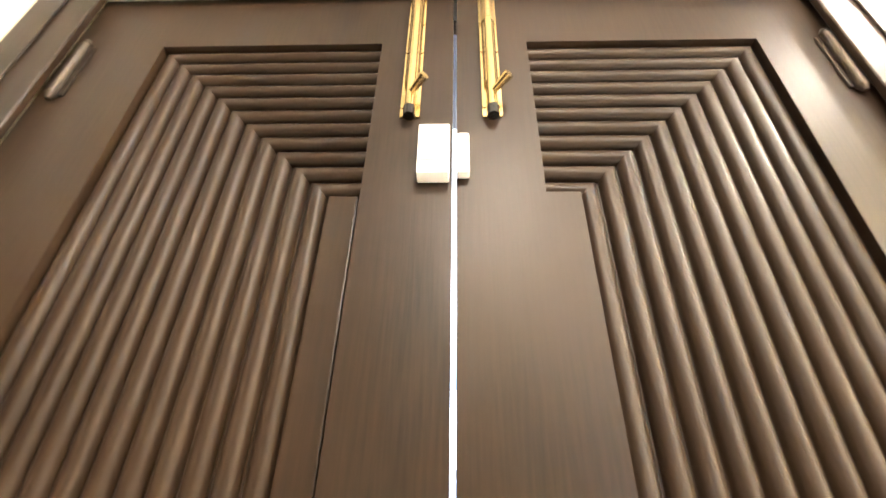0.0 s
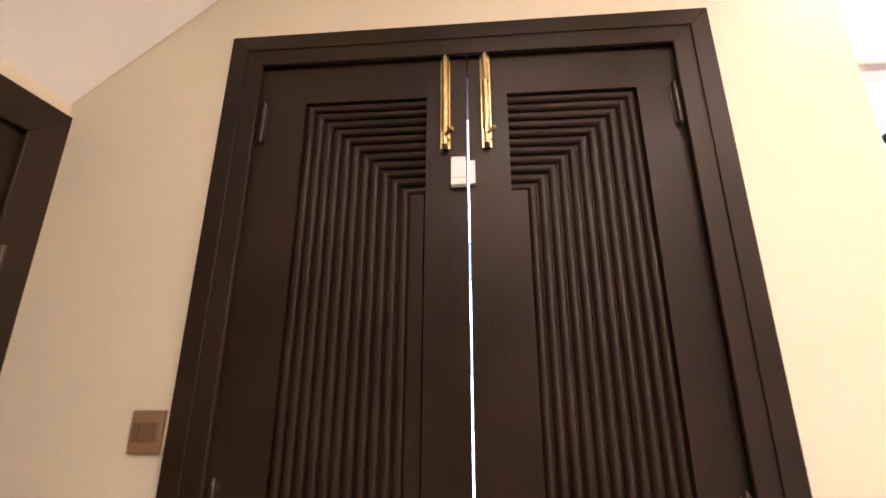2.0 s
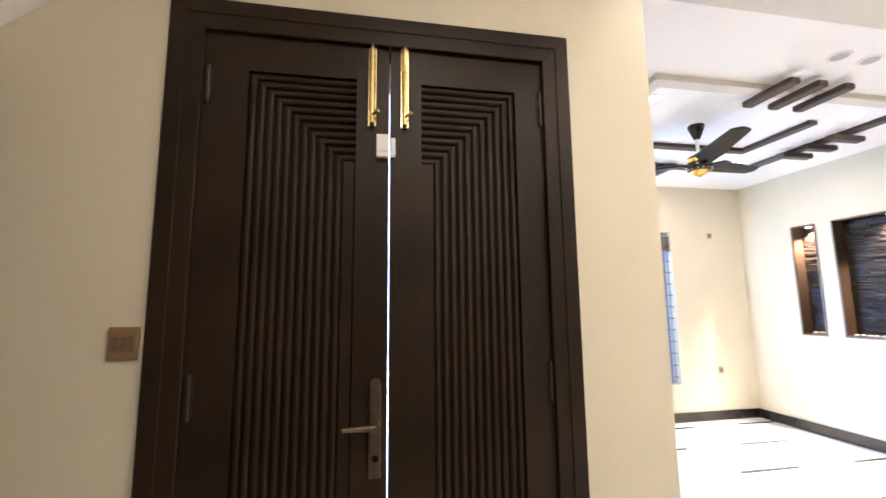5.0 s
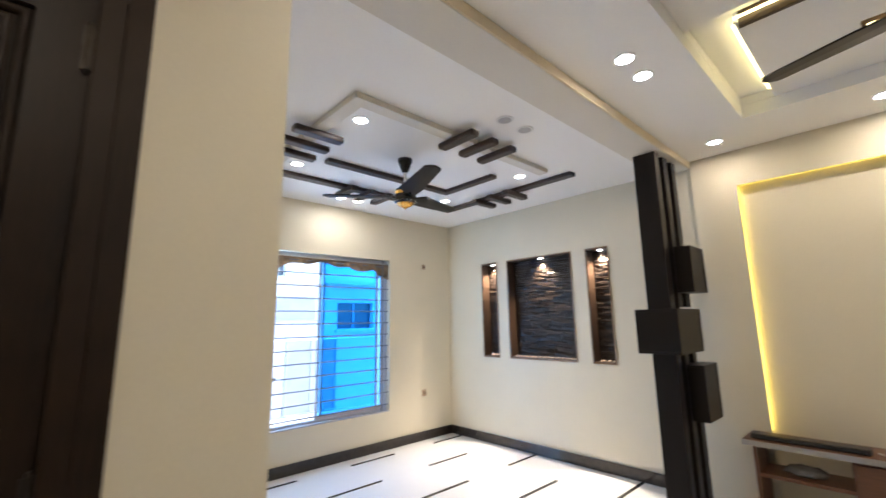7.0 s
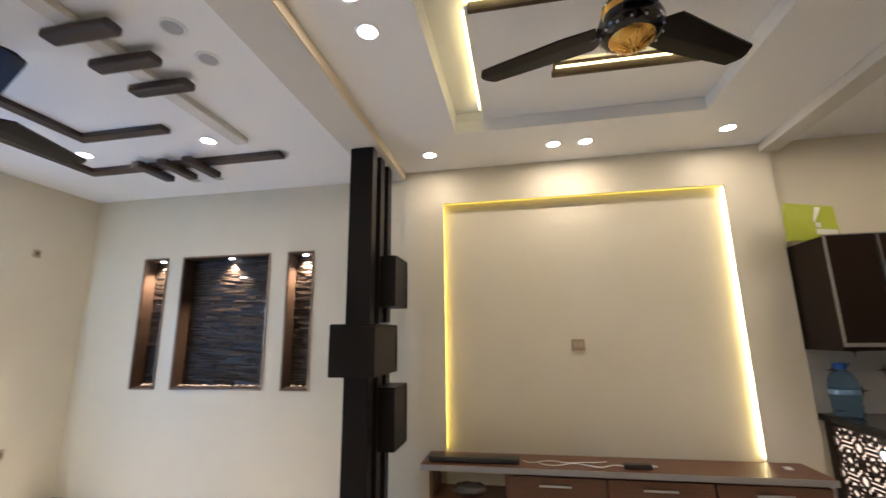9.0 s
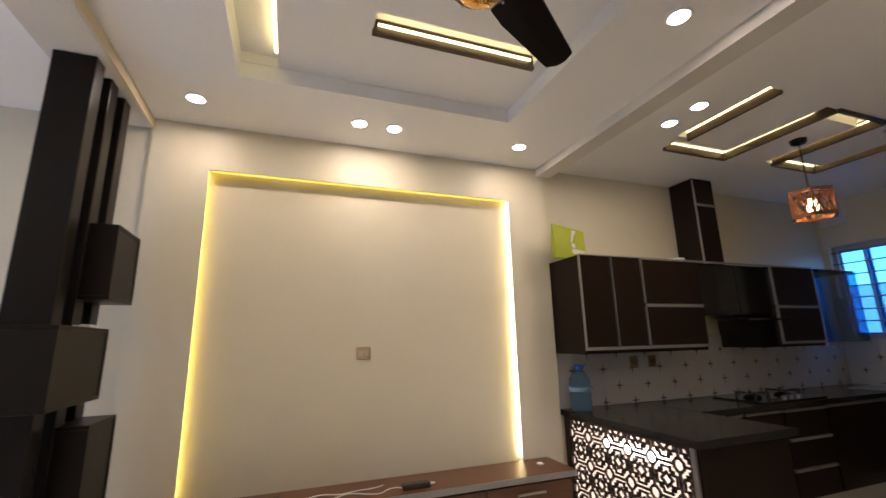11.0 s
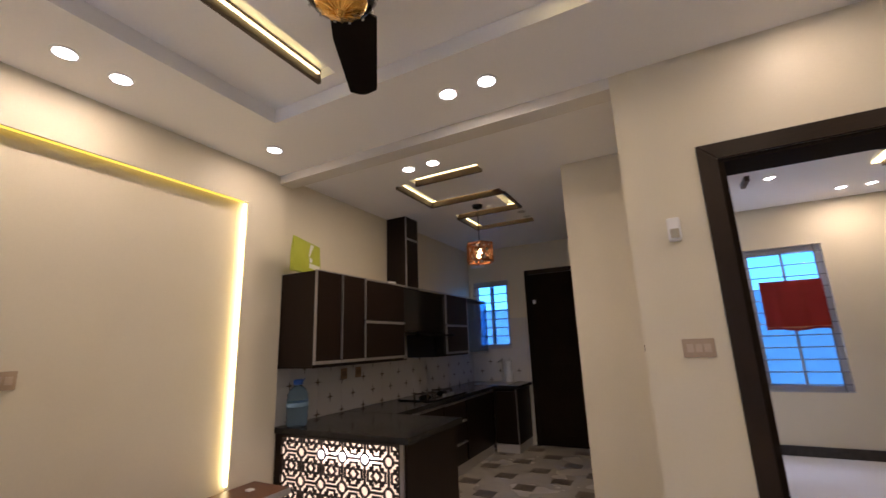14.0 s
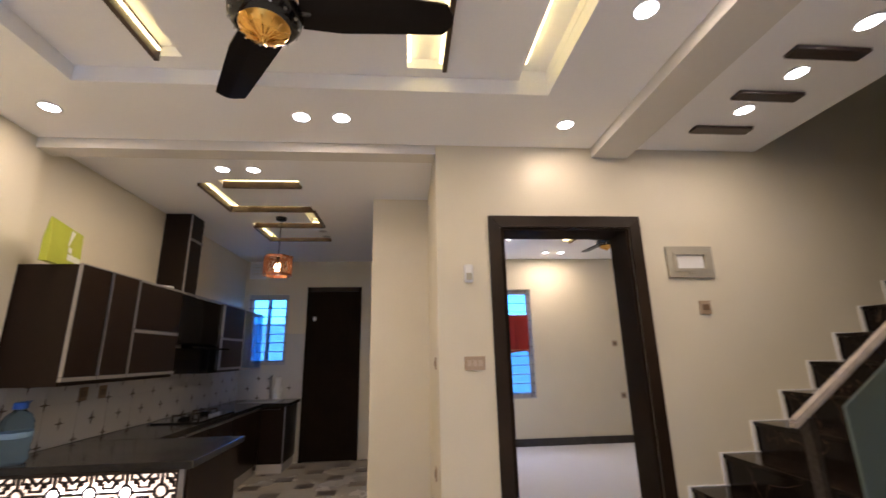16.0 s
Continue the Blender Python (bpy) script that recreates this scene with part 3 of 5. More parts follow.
def downlight(x, y, z, lit=True, r=0.047, watts=WATTS, colour=NEUTRAL):
    lamp = thing("downlight", x, y, z, "round white recessed ceiling downlight, lit" if lit else "round white recessed ceiling downlight, switched off", "ceiling light", "lit downlights" if lit else "unlit downlights")
    ring = lathe([(r * 0.8, z - 0.004), (r, z - 0.006), (r * 1.12, z - 0.003), (r * 1.14, z + 0.0005)], x, y)
    part("ring", ring, WHITE_PLASTIC, lamp, smooth=True)
    part("diffuser", lathe([(0.002, z - 0.0085), (r * 0.6, z - 0.008), (r * 0.86, z - 0.0045)], x, y), DISC if lit else GREY_PLASTIC, lamp)
    if lit:
        panel_lamp(x, y, z - 0.011, watts * 0.185, colour, r * 1.6 * UNIT)


for x, y in ((5.21, 0.37), (5.21, -0.47), (5.21, -0.675), (5.2, -1.52), (3.985, -1.55), (3.777, -1.55), (2.55, -1.56), (2.54, -0.755), (2.54, -0.55), (2.55, 0.37), (3.764, 0.37), (3.974, 0.37)):
    downlight(x, y, CEIL, watts=2.4 if x > 5 else 1.8 if y < 0 else WATTS if x > 3 else 1.35)
for x, y in ((3.11, 1.67), (3.12, 2.58), (4.665, 2.595), (4.65, 1.66), (3.805, 3.145), (3.991, 3.15)):
    downlight(x, y, 2.60, watts=2.0, colour=SOFT_WHITE)
for x, y in ((3.765, 1.103), (3.965, 1.103), (5.21, 2.03), (5.21, 2.23)):
    downlight(x, y, 2.60, False)
for x, y in ((1.62, -0.76), (1.63, -1.066), (1.64, -1.37), (1.63, -0.46)):
    downlight(x, y, CEIL, watts=1.85)
for x, y in ((4.69, -2.283), (4.485, -2.283)):
    downlight(x, y, 2.66, watts=4.4)
for x, y in ((4.30, -3.75), (4.30, -3.95)):
    downlight(x, y, 2.66, False)
for x, y in ((2.11, -4.70), (1.375, -5.47), (1.135, -5.47)):
    downlight(x, y, 2.85, watts=5.4, colour=(1.0, 0.75, 0.47))

# Lit slots with wooden lips.


def lip(name, x0, x1, y0, y1, z, drop=0.022):
    tagged(part(name, boxed(x0 - 0.003, x1 + 0.003, y0 - 0.003, y1 + 0.003, z - drop, z + 0.05, bevel=0.001), EDGE_WOOD if drop > 0.01 else CEILING), "brown wooden lip of a lit ceiling slot", "ceiling trim", "slot lips", "structure")


def led(x0, x1, y0, y1, z, mat=LED_WARM):
    tagged(part("led_strip", boxed(x0, x1, y0, y1, z, z + 0.006), mat), "warm yellow glowing light strip in a ceiling slot", "light strip", "slot light strips")


for x0, x1, y0, y1, drop in ((4.01, 4.94, -0.045, -0.03, 0.002), (4.01, 4.024, -0.66, -0.046, 0.026), (4.53, 4.545, -1.22, -0.42, 0.024), (3.245, 3.26, -1.24, -0.30, 0.016), (2.88, 2.893, -1.299, -0.30, 0.002)):
    lip("slot_lip", x0, x1, y0, y1, 2.712, drop)
for x0, x1, y0, y1 in ((4.05, 4.85, -0.026, -0.012), (3.99, 4.004, -0.64, -0.03), (4.514, 4.528, -1.2, -0.44), (3.264, 3.278, -1.22, -0.32), (3.412, 3.426, -1.22, -0.32), (2.862, 2.876, -1.2, -0.32)):
    led(x0, x1, y0, y1, 2.726)
for x0, x1, y0, y1 in ((4.23, 4.80, -2.575, -2.56), (4.95, 4.965, -3.115, -2.53), (4.26, 4.949, -3.115, -3.10), (4.245, 4.26, -3.585, -3.116), (4.26, 4.91, -3.585, -3.57), (4.91, 4.925, -4.085, -3.57), (4.27, 4.909, -4.085, -4.07)):
    lip("slot_lip", x0, x1, y0, y1, 2.66)
for x0, x1, y0, y1 in ((4.24, 4.79, -2.555, -2.545), (4.935, 4.945, -3.09, -2.54), (4.36, 4.93, -3.095, -3.085), (4.265, 4.275, -3.55, -3.11), (4.29, 4.90, -3.565, -3.555), (4.895, 4.905, -4.05, -3.6), (4.28, 4.88, -4.065, -4.055)):
    led(x0, x1, y0, y1, 2.69)
for y0, y1, z0, z1, mat, label in (
    (-1.608, -1.592, 0.64, 2.362, LED_HOT, "bright warm light strip behind the edge of the television surround"),
    (0.335, 0.351, 0.64, 2.362, LED_PANEL, "yellow light strip behind the edge of the television surround"),
    (-1.58, 0.32, 2.366, 2.380, LED_TOP, "yellow light strip above the television panel"),
):
    tagged(part("television_light_strip", boxed(5.546, 5.554, y0, y1, z0, z1), mat), label, "light strip", "television light strips")

# Drawing room ceiling ornament.
orn = thing("ceiling_ornament", 3.9, 2.05, 2.57, "dark wood and plaster bands in a square on the ceiling", "ceiling ornament", kind="structure")
zc = 2.599
for x0, x1, y0, y1, mat, d in (
    (2.92, 4.68, 1.405, 1.485, BEAM_PAINT, 0.035), (2.92, 3.0, 1.485, 2.80, BEAM_PAINT, 0.035),
    (3.05, 4.94, 2.76, 2.84, STRIP_WOOD, 0.03), (4.86, 4.94, 1.31, 2.76, STRIP_WOOD, 0.03),
    (3.24, 4.48, 2.31, 2.38, STRIP_WOOD, 0.03), (4.41, 4.48, 1.77, 2.31, STRIP_WOOD, 0.03),
):
    part("band", boxed(x0, x1, y0, y1, zc - d, zc, bevel=0.003), mat, orn)
for i in range(3):
    part("cross_bar", boxed(3.63 + i * 0.187, 3.70 + i * 0.187, 1.25, 1.56, zc - 0.075, zc - 0.036, bevel=0.012), STRIP_WOOD, orn)
    part("cross_bar", boxed(3.63 + i * 0.187, 3.70 + i * 0.187, 2.65, 2.95, zc - 0.075, zc - 0.031, bevel=0.012), STRIP_WOOD, orn)
    part("cross_bar", boxed(4.75, 5.05, 1.87 + i * 0.19, 1.94 + i * 0.19, zc - 0.075, zc - 0.031, bevel=0.012), STRIP_WOOD, orn)
    part("cross_bar", boxed(2.80, 3.12, 1.87 + i * 0.19, 1.94 + i * 0.19, zc - 0.075, zc - 0.036, bevel=0.012), STRIP_WOOD, orn)
for y in (-0.925, -1.235, -1.56, -0.61):
    tagged(part("foyer_ceiling_strip", boxed(1.455, 1.80, y - 0.034, y + 0.034, CEIL - 0.02, CEIL - 0.001, bevel=0.004), STRIP_WOOD), "short dark wood strip on the foyer ceiling", "ceiling trim", "foyer ceiling strips", "structure")

# ---- ceiling fans ----


BLADE = material("dark_fan_blade", (0.010, 0.007, 0.006), 0.34, grain=0.3, grain_scale=30, bump=0.02, spec=0.14)


def blade(x, y, z, angle, length, start, width, thick=0.008):
    """A tapering blade with a shouldered root and a blunt tip, pitched and rising a little."""
    bm = bmesh.new()
    n, rows = 20, []
    for i in range(n + 1):
        f = i / n
        r = start + (length - start) * f
        lead = width * min(0.34 + f * 2.6, 0.60 - 0.26 * (f - 0.1))
        trail = width * (0.34 + 0.10 * min(f * 4, 1) - 0.10 * f)
        end = math.sqrt(max(1 - (max(f - 0.94, 0) / 0.062) ** 2, 0.12))
        tilt = radians(10 - 4 * f)
        ring = []
        for u, top in ((-trail * end, 0), (0.0, -0.3), (lead * end, 0), (lead * end, 1), (0.0, 1.3), (-trail * end, 1)):
            h = (top - 0.5) * thick
            ring.append(bm.verts.new((r, -u * math.cos(tilt), u * math.sin(tilt) + h + 0.02 * f)))
        rows.append(ring)
    for a, b in zip(rows, rows[1:]):
        for k in range(6):
            bm.faces.new((a[k], a[(k + 1) % 6], b[(k + 1) % 6], b[k]))
    bm.faces.new(rows[0]), bm.faces.new(rows[-1])
    bmesh.ops.recalc_face_normals(bm, faces=bm.faces)
    bmesh.ops.transform(bm, matrix=Matrix.Translation((x, y, z)) @ Matrix.Rotation(radians(angle), 4, "Z"), verts=bm.verts)
    return bm


def ceiling_fan(x, y, top, hub, angles, length, label, size=1.0):
    fan = thing("ceiling_fan", x, y, top, label, "ceiling fan", "ceiling fans")

    def turned(name, rows, mat, parent=fan, label="", seg=32):
        return part(name, lathe([(r * size, hub + h * size) for r, h in rows], x, y, seg), mat, parent, label, smooth=True)

    part("canopy", lathe([(0.014, top - 0.105), (0.022, top - 0.10), (0.05, top - 0.03), (0.056, top - 0.012), (0.054, top)], x, y), BLACK_GLOSS, fan, smooth=True)
    part("down_rod", tubed((x, y, hub + 0.06 * size), (x, y, top - 0.03), 0.011), WHITE_PLASTIC if top < 2.65 else BLACK_GLOSS, fan, smooth=True)
    turned("motor_top", [(0.02, 0.10), (0.06, 0.095), (0.084, 0.075), (0.086, 0.06)], BLACK_GLOSS)
    turned("gold_band", [(0.083, 0.062), (0.088, 0.058), (0.088, 0.034), (0.083, 0.03)], GOLD, fan, "gold trim band")
    turned("motor", [(0.083, 0.031), (0.100, 0.022), (0.107, 0.0), (0.104, -0.022), (0.090, -0.042), (0.072, -0.050), (0.06, -0.048)], BLACK_GLOSS, fan, "glossy black fan motor housing")
    rosette = turned("rosette", [(0.074, -0.048), (0.070, -0.058), (0.052, -0.072), (0.028, -0.080), (0.012, -0.088), (0.010, -0.098), (0.003, -0.104)], GOLD, fan, "gold fluted rosette under the motor")
    for i in range(14):
        a = 2 * math.pi * i / 14
        c, s = math.cos(a) * size, math.sin(a) * size
        part("petal_rib", tubed((x + 0.066 * c, y + 0.066 * s, hub - 0.060 * size), (x + 0.018 * c, y + 0.018 * s, hub - 0.086 * size), 0.0045 * size, 0.003 * size, 6), GOLD, rosette)
    for i in range(14):
        a = 2 * math.pi * (i + 0.5) / 14
        c, s = math.cos(a) * size, math.sin(a) * size
        part("stud", tubed((x + 0.094 * c, y + 0.094 * s, hub - 0.032 * size), (x + 0.100 * c, y + 0.100 * s, hub - 0.038 * size), 0.004 * size, seg=8), STEEL, fan)
    for a in angles:
        part("blade_arm", tubed((x + 0.08 * math.cos(radians(a)), y + 0.08 * math.sin(radians(a)), hub + 0.012), (x + 0.13 * math.cos(radians(a)), y + 0.13 * math.sin(radians(a)), hub + 0.014), 0.012, seg=8), BLACK_GLOSS, fan)
        part("blade", blade(x, y, hub + 0.012, a, length, 0.10, 0.15), BLADE, fan)
    return fan


ceiling_fan(3.848, -0.605, 2.712, 2.394, (65, 183, 302), 0.565, "black three-blade ceiling fan with gold hub")
ceiling_fan(3.69, 1.99, 2.60, 2.30, (250, 137, 12), 0.60, "black three-blade ceiling fan with gold hub, on a white rod", 0.82)

# ---- drawing room ----
PEBBLE = material("pale_pebble", (0.5, 0.42, 0.34), 0.25, grain=0.4, grain_scale=30)
for a, b in NICHES:
    z0, z1 = 1.01, 2.055
    niche = thing("wall_niche", 5.53, (a + b) / 2, z0, "recessed wall niche lined with dark split stone and bronze trim", "niche", "wall niches", "structure")
    part("lining", boxed(5.646, 5.660, a, b, z0, z1), STONE, niche)
    for y0, y1, c, d in ((a + 0.0005, a + 0.012, z0, z1), (b - 0.012, b - 0.0005, z0, z1), (a + 0.012, b - 0.012, z0 + 0.0005, z0 + 0.012), (a + 0.012, b - 0.012, z1 - 0.012, z1 - 0.0005)):
        part("trim", boxed(5.522, 5.645, y0, y1, c, d), NICHE_TRIM, niche)
    for y0, y1, c, d in ((a - 0.004, a + 0.006, z0 - 0.004, z1 + 0.004), (b - 0.006, b + 0.004, z0 - 0.004, z1 + 0.004), (a + 0.006, b - 0.006, z0 - 0.004, z0 + 0.006), (a + 0.006, b - 0.006, z1 - 0.006, z1 + 0.004)):
        part("edge_bead", boxed(5.516, 5.5215, y0, y1, c, d), NICHE_BEAD, niche)
    rnd = random.Random(int(a * 100))
    y = a + 0.02
    while y < b - 0.05:
        w = rnd.uniform(0.03, 0.05)
        x = rnd.uniform(5.56, 5.60)
        pebble = bmesh.new()
        bmesh.ops.create_icosphere(pebble, subdivisions=1, radius=1.0)
        for v in pebble.verts:
            v.co = Vector((x + v.co.x * 0.025, y + w / 2 + v.co.y * w / 2, z0 + 0.023 + v.co.z * 0.0105))
        part("pebble", pebble, PEBBLE, niche, smooth=True)
        y += w + rnd.uniform(0.0, 0.02)
    z = z0 + 0.013
    while z < z1 - 0.03:
        h = rnd.choice((0.018, 0.024, 0.028))
        y = a + 0.013
        while y < b - 0.03:
            w = min(rnd.uniform(0.08, 0.20), b - 0.013 - y)
            bm = boxed(5.632, 5.6465, y + 0.001, y + w - 0.001, z + 0.001, min(z + h, z1 - 0.013) - 0.001)
            for v in bm.verts:
                if v.co.x < 5.64:
                    v.co.x += rnd.uniform(-0.006, 0.005)
            part("stone", bm, STONE, niche)
            y += w
        z += h
    lamp = thing("niche_lamp", 5.60, (a + b) / 2, z1 - 0.02, "small round warm spot in the niche head, lit", "spotlight", "niche spots")
    part("lamp_disc", lathe([(0.002, z1 - 0.018), (0.018, z1 - 0.0175), (0.021, z1 - 0.0125)], 5.595, (a + b) / 2), DISC, lamp)
    spot_lamp(5.595, (a + b) / 2, z1 - 0.03, 26.0, WARM, 100, 0.9, 0.012)

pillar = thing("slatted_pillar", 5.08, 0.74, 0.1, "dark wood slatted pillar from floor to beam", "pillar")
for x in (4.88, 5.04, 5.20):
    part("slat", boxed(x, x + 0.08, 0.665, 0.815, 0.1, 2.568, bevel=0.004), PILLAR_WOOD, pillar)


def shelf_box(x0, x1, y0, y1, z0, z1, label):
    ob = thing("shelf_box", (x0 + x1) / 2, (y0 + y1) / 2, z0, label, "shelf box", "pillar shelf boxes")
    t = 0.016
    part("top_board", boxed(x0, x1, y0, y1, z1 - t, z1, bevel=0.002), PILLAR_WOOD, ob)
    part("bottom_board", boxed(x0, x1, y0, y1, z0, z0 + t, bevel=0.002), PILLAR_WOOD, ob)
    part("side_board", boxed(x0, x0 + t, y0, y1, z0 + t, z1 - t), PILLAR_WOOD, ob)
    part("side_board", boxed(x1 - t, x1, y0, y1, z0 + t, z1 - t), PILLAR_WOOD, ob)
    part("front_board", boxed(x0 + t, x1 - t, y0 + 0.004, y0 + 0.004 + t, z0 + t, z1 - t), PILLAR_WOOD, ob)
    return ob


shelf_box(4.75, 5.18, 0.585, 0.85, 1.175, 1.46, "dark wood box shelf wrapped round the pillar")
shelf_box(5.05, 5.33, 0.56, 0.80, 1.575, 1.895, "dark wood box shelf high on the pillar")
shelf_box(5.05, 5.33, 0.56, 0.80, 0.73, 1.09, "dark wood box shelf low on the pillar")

for y, w in ((0.61, 0.03), (0.66, 0.06)):
    scrap = thing("paper_scrap", 5.0 + w, y, 1.46, "small crumpled scrap of pale paper on the pillar shelf", "paper", "paper scraps")
    bm = boxed(4.99 + w, 5.03 + 2 * w, y - 0.015, y + 0.02, 1.4605, 1.472, bevel=0.003)
    for v in bm.verts:
        v.co.z += 0.008 * max(noise.noise(v.co * 40), -0.2) + 0.0016
    part("sheet", bm, WHITE_PLASTIC, scrap)

WHITE_ALU = material("white_window_frame", (0.42, 0.43, 0.47), 0.35, 0.1, grain=0.08, grain_scale=40)
GRILL = material("painted_grill_bar", (0.22, 0.22, 0.24), 0.4, 0.4, grain=0.2, grain_scale=60)


def sliding_window(name, x0, x1, z0, z1, y_in, y_out, bars, uprights, sashes, label):
    """A two-pane sliding window in a wall that runs along x, with horizontal grill bars on the room's side."""
    s = 1 if y_out > y_in else -1
    ob = thing(name, (x0 + x1) / 2, y_in, z0, label, "window", kind="structure")
    f = 0.035

    def slab(n, a, b, c, d, e, g, mat, **kw):
        lo, hi = sorted((y_in + s * e, y_in + s * g))
        return part(n, boxed(a, b, lo, hi, c, d, **kw), mat, ob)

    slab("window_frame", x0, x0 + f, z0, z1, 0.05, 0.11, WHITE_ALU, bevel=0.003)
    slab("window_frame", x1 - f, x1, z0, z1, 0.05, 0.11, WHITE_ALU, bevel=0.003)
    slab("window_frame", x0 + f, x1 - f, z0, z0 + f, 0.05, 0.11, WHITE_ALU, bevel=0.003)
    slab("window_frame", x0 + f, x1 - f, z1 - f, z1, 0.05, 0.11, WHITE_ALU, bevel=0.003)
    for a, b, e, pane in sashes:
        for c, d in ((a, a + 0.02), (b - 0.02, b)):
            slab("sash_stile", c, d, z0 + f, z1 - f, e, e + 0.02, WHITE_ALU)
        slab("sash_rail", a + 0.02, b - 0.02, z0 + f, z0 + f + 0.03, e, e + 0.02, WHITE_ALU)
        slab("sash_rail", a + 0.02, b - 0.02, z1 - f - 0.03, z1 - f, e, e + 0.02, WHITE_ALU)
        slab("pane", a + 0.02, b - 0.02, z0 + f + 0.03, z1 - f - 0.03, e + 0.008, e + 0.012, pane).visible_shadow = False
    slab("window_sill", x0, x1, z0 + 0.001, z0 + 0.012, 0.0, 0.05, WHITE_ALU)
    for i in range(bars):
        z = z0 + (z1 - z0) * (i + 0.6) / (bars + 0.2)
        part("grill_bar", tubed((x0 + 0.002, y_in + s * 0.025, z), (x1 - 0.002, y_in + s * 0.025, z), 0.0065, seg=8), GRILL, ob)
    for u in uprights:
        lo, hi = sorted((y_in + s * 0.014, y_in + s * 0.018))
        part("grill_upright", boxed(u - 0.008, u + 0.008, lo, hi, z0 + 0.013, z1), GRILL, ob)
    return ob


sliding_window("window_1", 3.12, 4.615, 0.475, 2.088, 3.47, 3.62, 13, (4.53, 3.27), ((3.80, 4.50, 0.06, BLUE_GLASS), (3.86, 4.578, 0.085, BLUE_GLASS)), "wide white sliding window with horizontal grill bars")
sliding_window("window_2", 4.99, 5.505, 1.30, 2.215, -5.20, -5.35, 8, (), ((5.02, 5.27, 0.06, DEEP_GLASS), (5.23, 5.475, 0.085, DEEP_GLASS)), "small white kitchen window with grill bars")
sliding_window("window_3", 1.53, 2.265, 0.75, 2.36, -5.90, -6.02, 12, (1.60,), ((1.56, 1.91, 0.055, DEEP_GLASS), (1.88, 2.235, 0.078, DEEP_GLASS)), "white bedroom window with grill bars")

# ---- lounge console ----
console = thing("television_console", 5.36, -0.66, 0.1, "long brown veneer console with drawers under the television panel", "console")
part("top", boxed(5.20, 5.498, -1.76, 0.44, 0.60, 0.635, bevel=0.003), CONSOLE_WOOD, console)
part("edge_strip", boxed(5.194, 5.1995, -1.76, 0.44, 0.602, 0.634), ALU, console)
part("carcass", boxed(5.24, 5.495, -1.74, -0.06, 0.1, 0.599), CONSOLE_WOOD, console)
part("side_board", boxed(5.22, 5.495, 0.37, 0.39, 0.1, 0.599), CONSOLE_WOOD, console)
part("shelf", boxed(5.23, 5.495, -0.06, 0.37, 0.42, 0.44), CONSOLE_WOOD, console)
part("shelf", boxed(5.23, 5.495, -0.06, 0.37, 0.1, 0.14), CONSOLE_WOOD, console)
for i in range(3):
    y1 = -0.075 - i * 0.56
    d = part("drawer", boxed(5.222, 5.239, y1 - 0.545, y1, 0.36, 0.585, bevel=0.003), CONSOLE_WOOD, console)
    part("handle", boxed(5.205, 5.215, y1 - 0.36, y1 - 0.18, 0.535, 0.547, bevel=0.002), STEEL, d, "brushed steel bar handle")
    part("drawer", boxed(5.222, 5.239, y1 - 0.545, y1, 0.12, 0.35, bevel=0.003), CONSOLE_WOOD, console)

# ---- kitchen ----
top = thing("worktop", 5.2, -2.3, 0.84, "continuous black granite kitchen worktop in a U", "worktop")
part("slab", boxed(4.50, 5.558, -2.62, -1.925, 0.868, 0.905, bevel=0.004), GRANITE, top)
part("slab", boxed(5.05, 5.558, -4.66, -2.622, 0.868, 0.905, bevel=0.004), GRANITE, top)
part("slab", boxed(4.76, 5.558, -5.198, -4.662, 0.868, 0.905, bevel=0.004), GRANITE, top)


def base_cabinet(x0, x1, y0, y1, face, label, drawers=False):
    """face: '-x' or '+y', the side with the doors."""
    ob = thing("base_cabinet", (x0 + x1) / 2, (y0 + y1) / 2, KFLOOR, label, "cabinet", "base cabinets")
    part("body", boxed(x0, x1, y0, y1, 0.27, 0.866), CABINET, ob)
    part("plinth", boxed(x0 + 0.012, x1, y0, y1 - (0.0 if face == "-x" else 0.012), KFLOOR, 0.269), WALL_TILE, ob)
    if face == "-x" and drawers:
        for a, b in ((0.285, 0.45), (0.475, 0.645), (0.67, 0.838)):
            d = part("drawer", boxed(x0 - 0.018, x0 - 0.001, y0 + 0.012, y1 - 0.012, a, b, bevel=0.002), CABINET, ob)
            part("handle_rail", boxed(x0 - 0.026, x0 - 0.001, y0 + 0.012, y1 - 0.012, b + 0.001, b + 0.018), ALU, d)
    elif face == "-x":
        d = part("cabinet_door", boxed(x0 - 0.018, x0 - 0.001, y0 + 0.012, y1 - 0.012, 0.285, 0.838, bevel=0.002), CABINET, ob)
        part("handle_rail", boxed(x0 - 0.024, x0 - 0.001, y0 + 0.012, y1 - 0.012, 0.842, 0.858), ALU, d)
    else:
        d = part("cabinet_door", boxed(x0 + 0.012, x1 - 0.012, y1 + 0.001, y1 + 0.018, 0.285, 0.838, bevel=0.002), CABINET, ob)
        part("edge_profile", boxed(x0 + 0.001, x0 + 0.0115, y1 + 0.001, y1 + 0.021, 0.272, 0.862), ALU, d)
    return ob


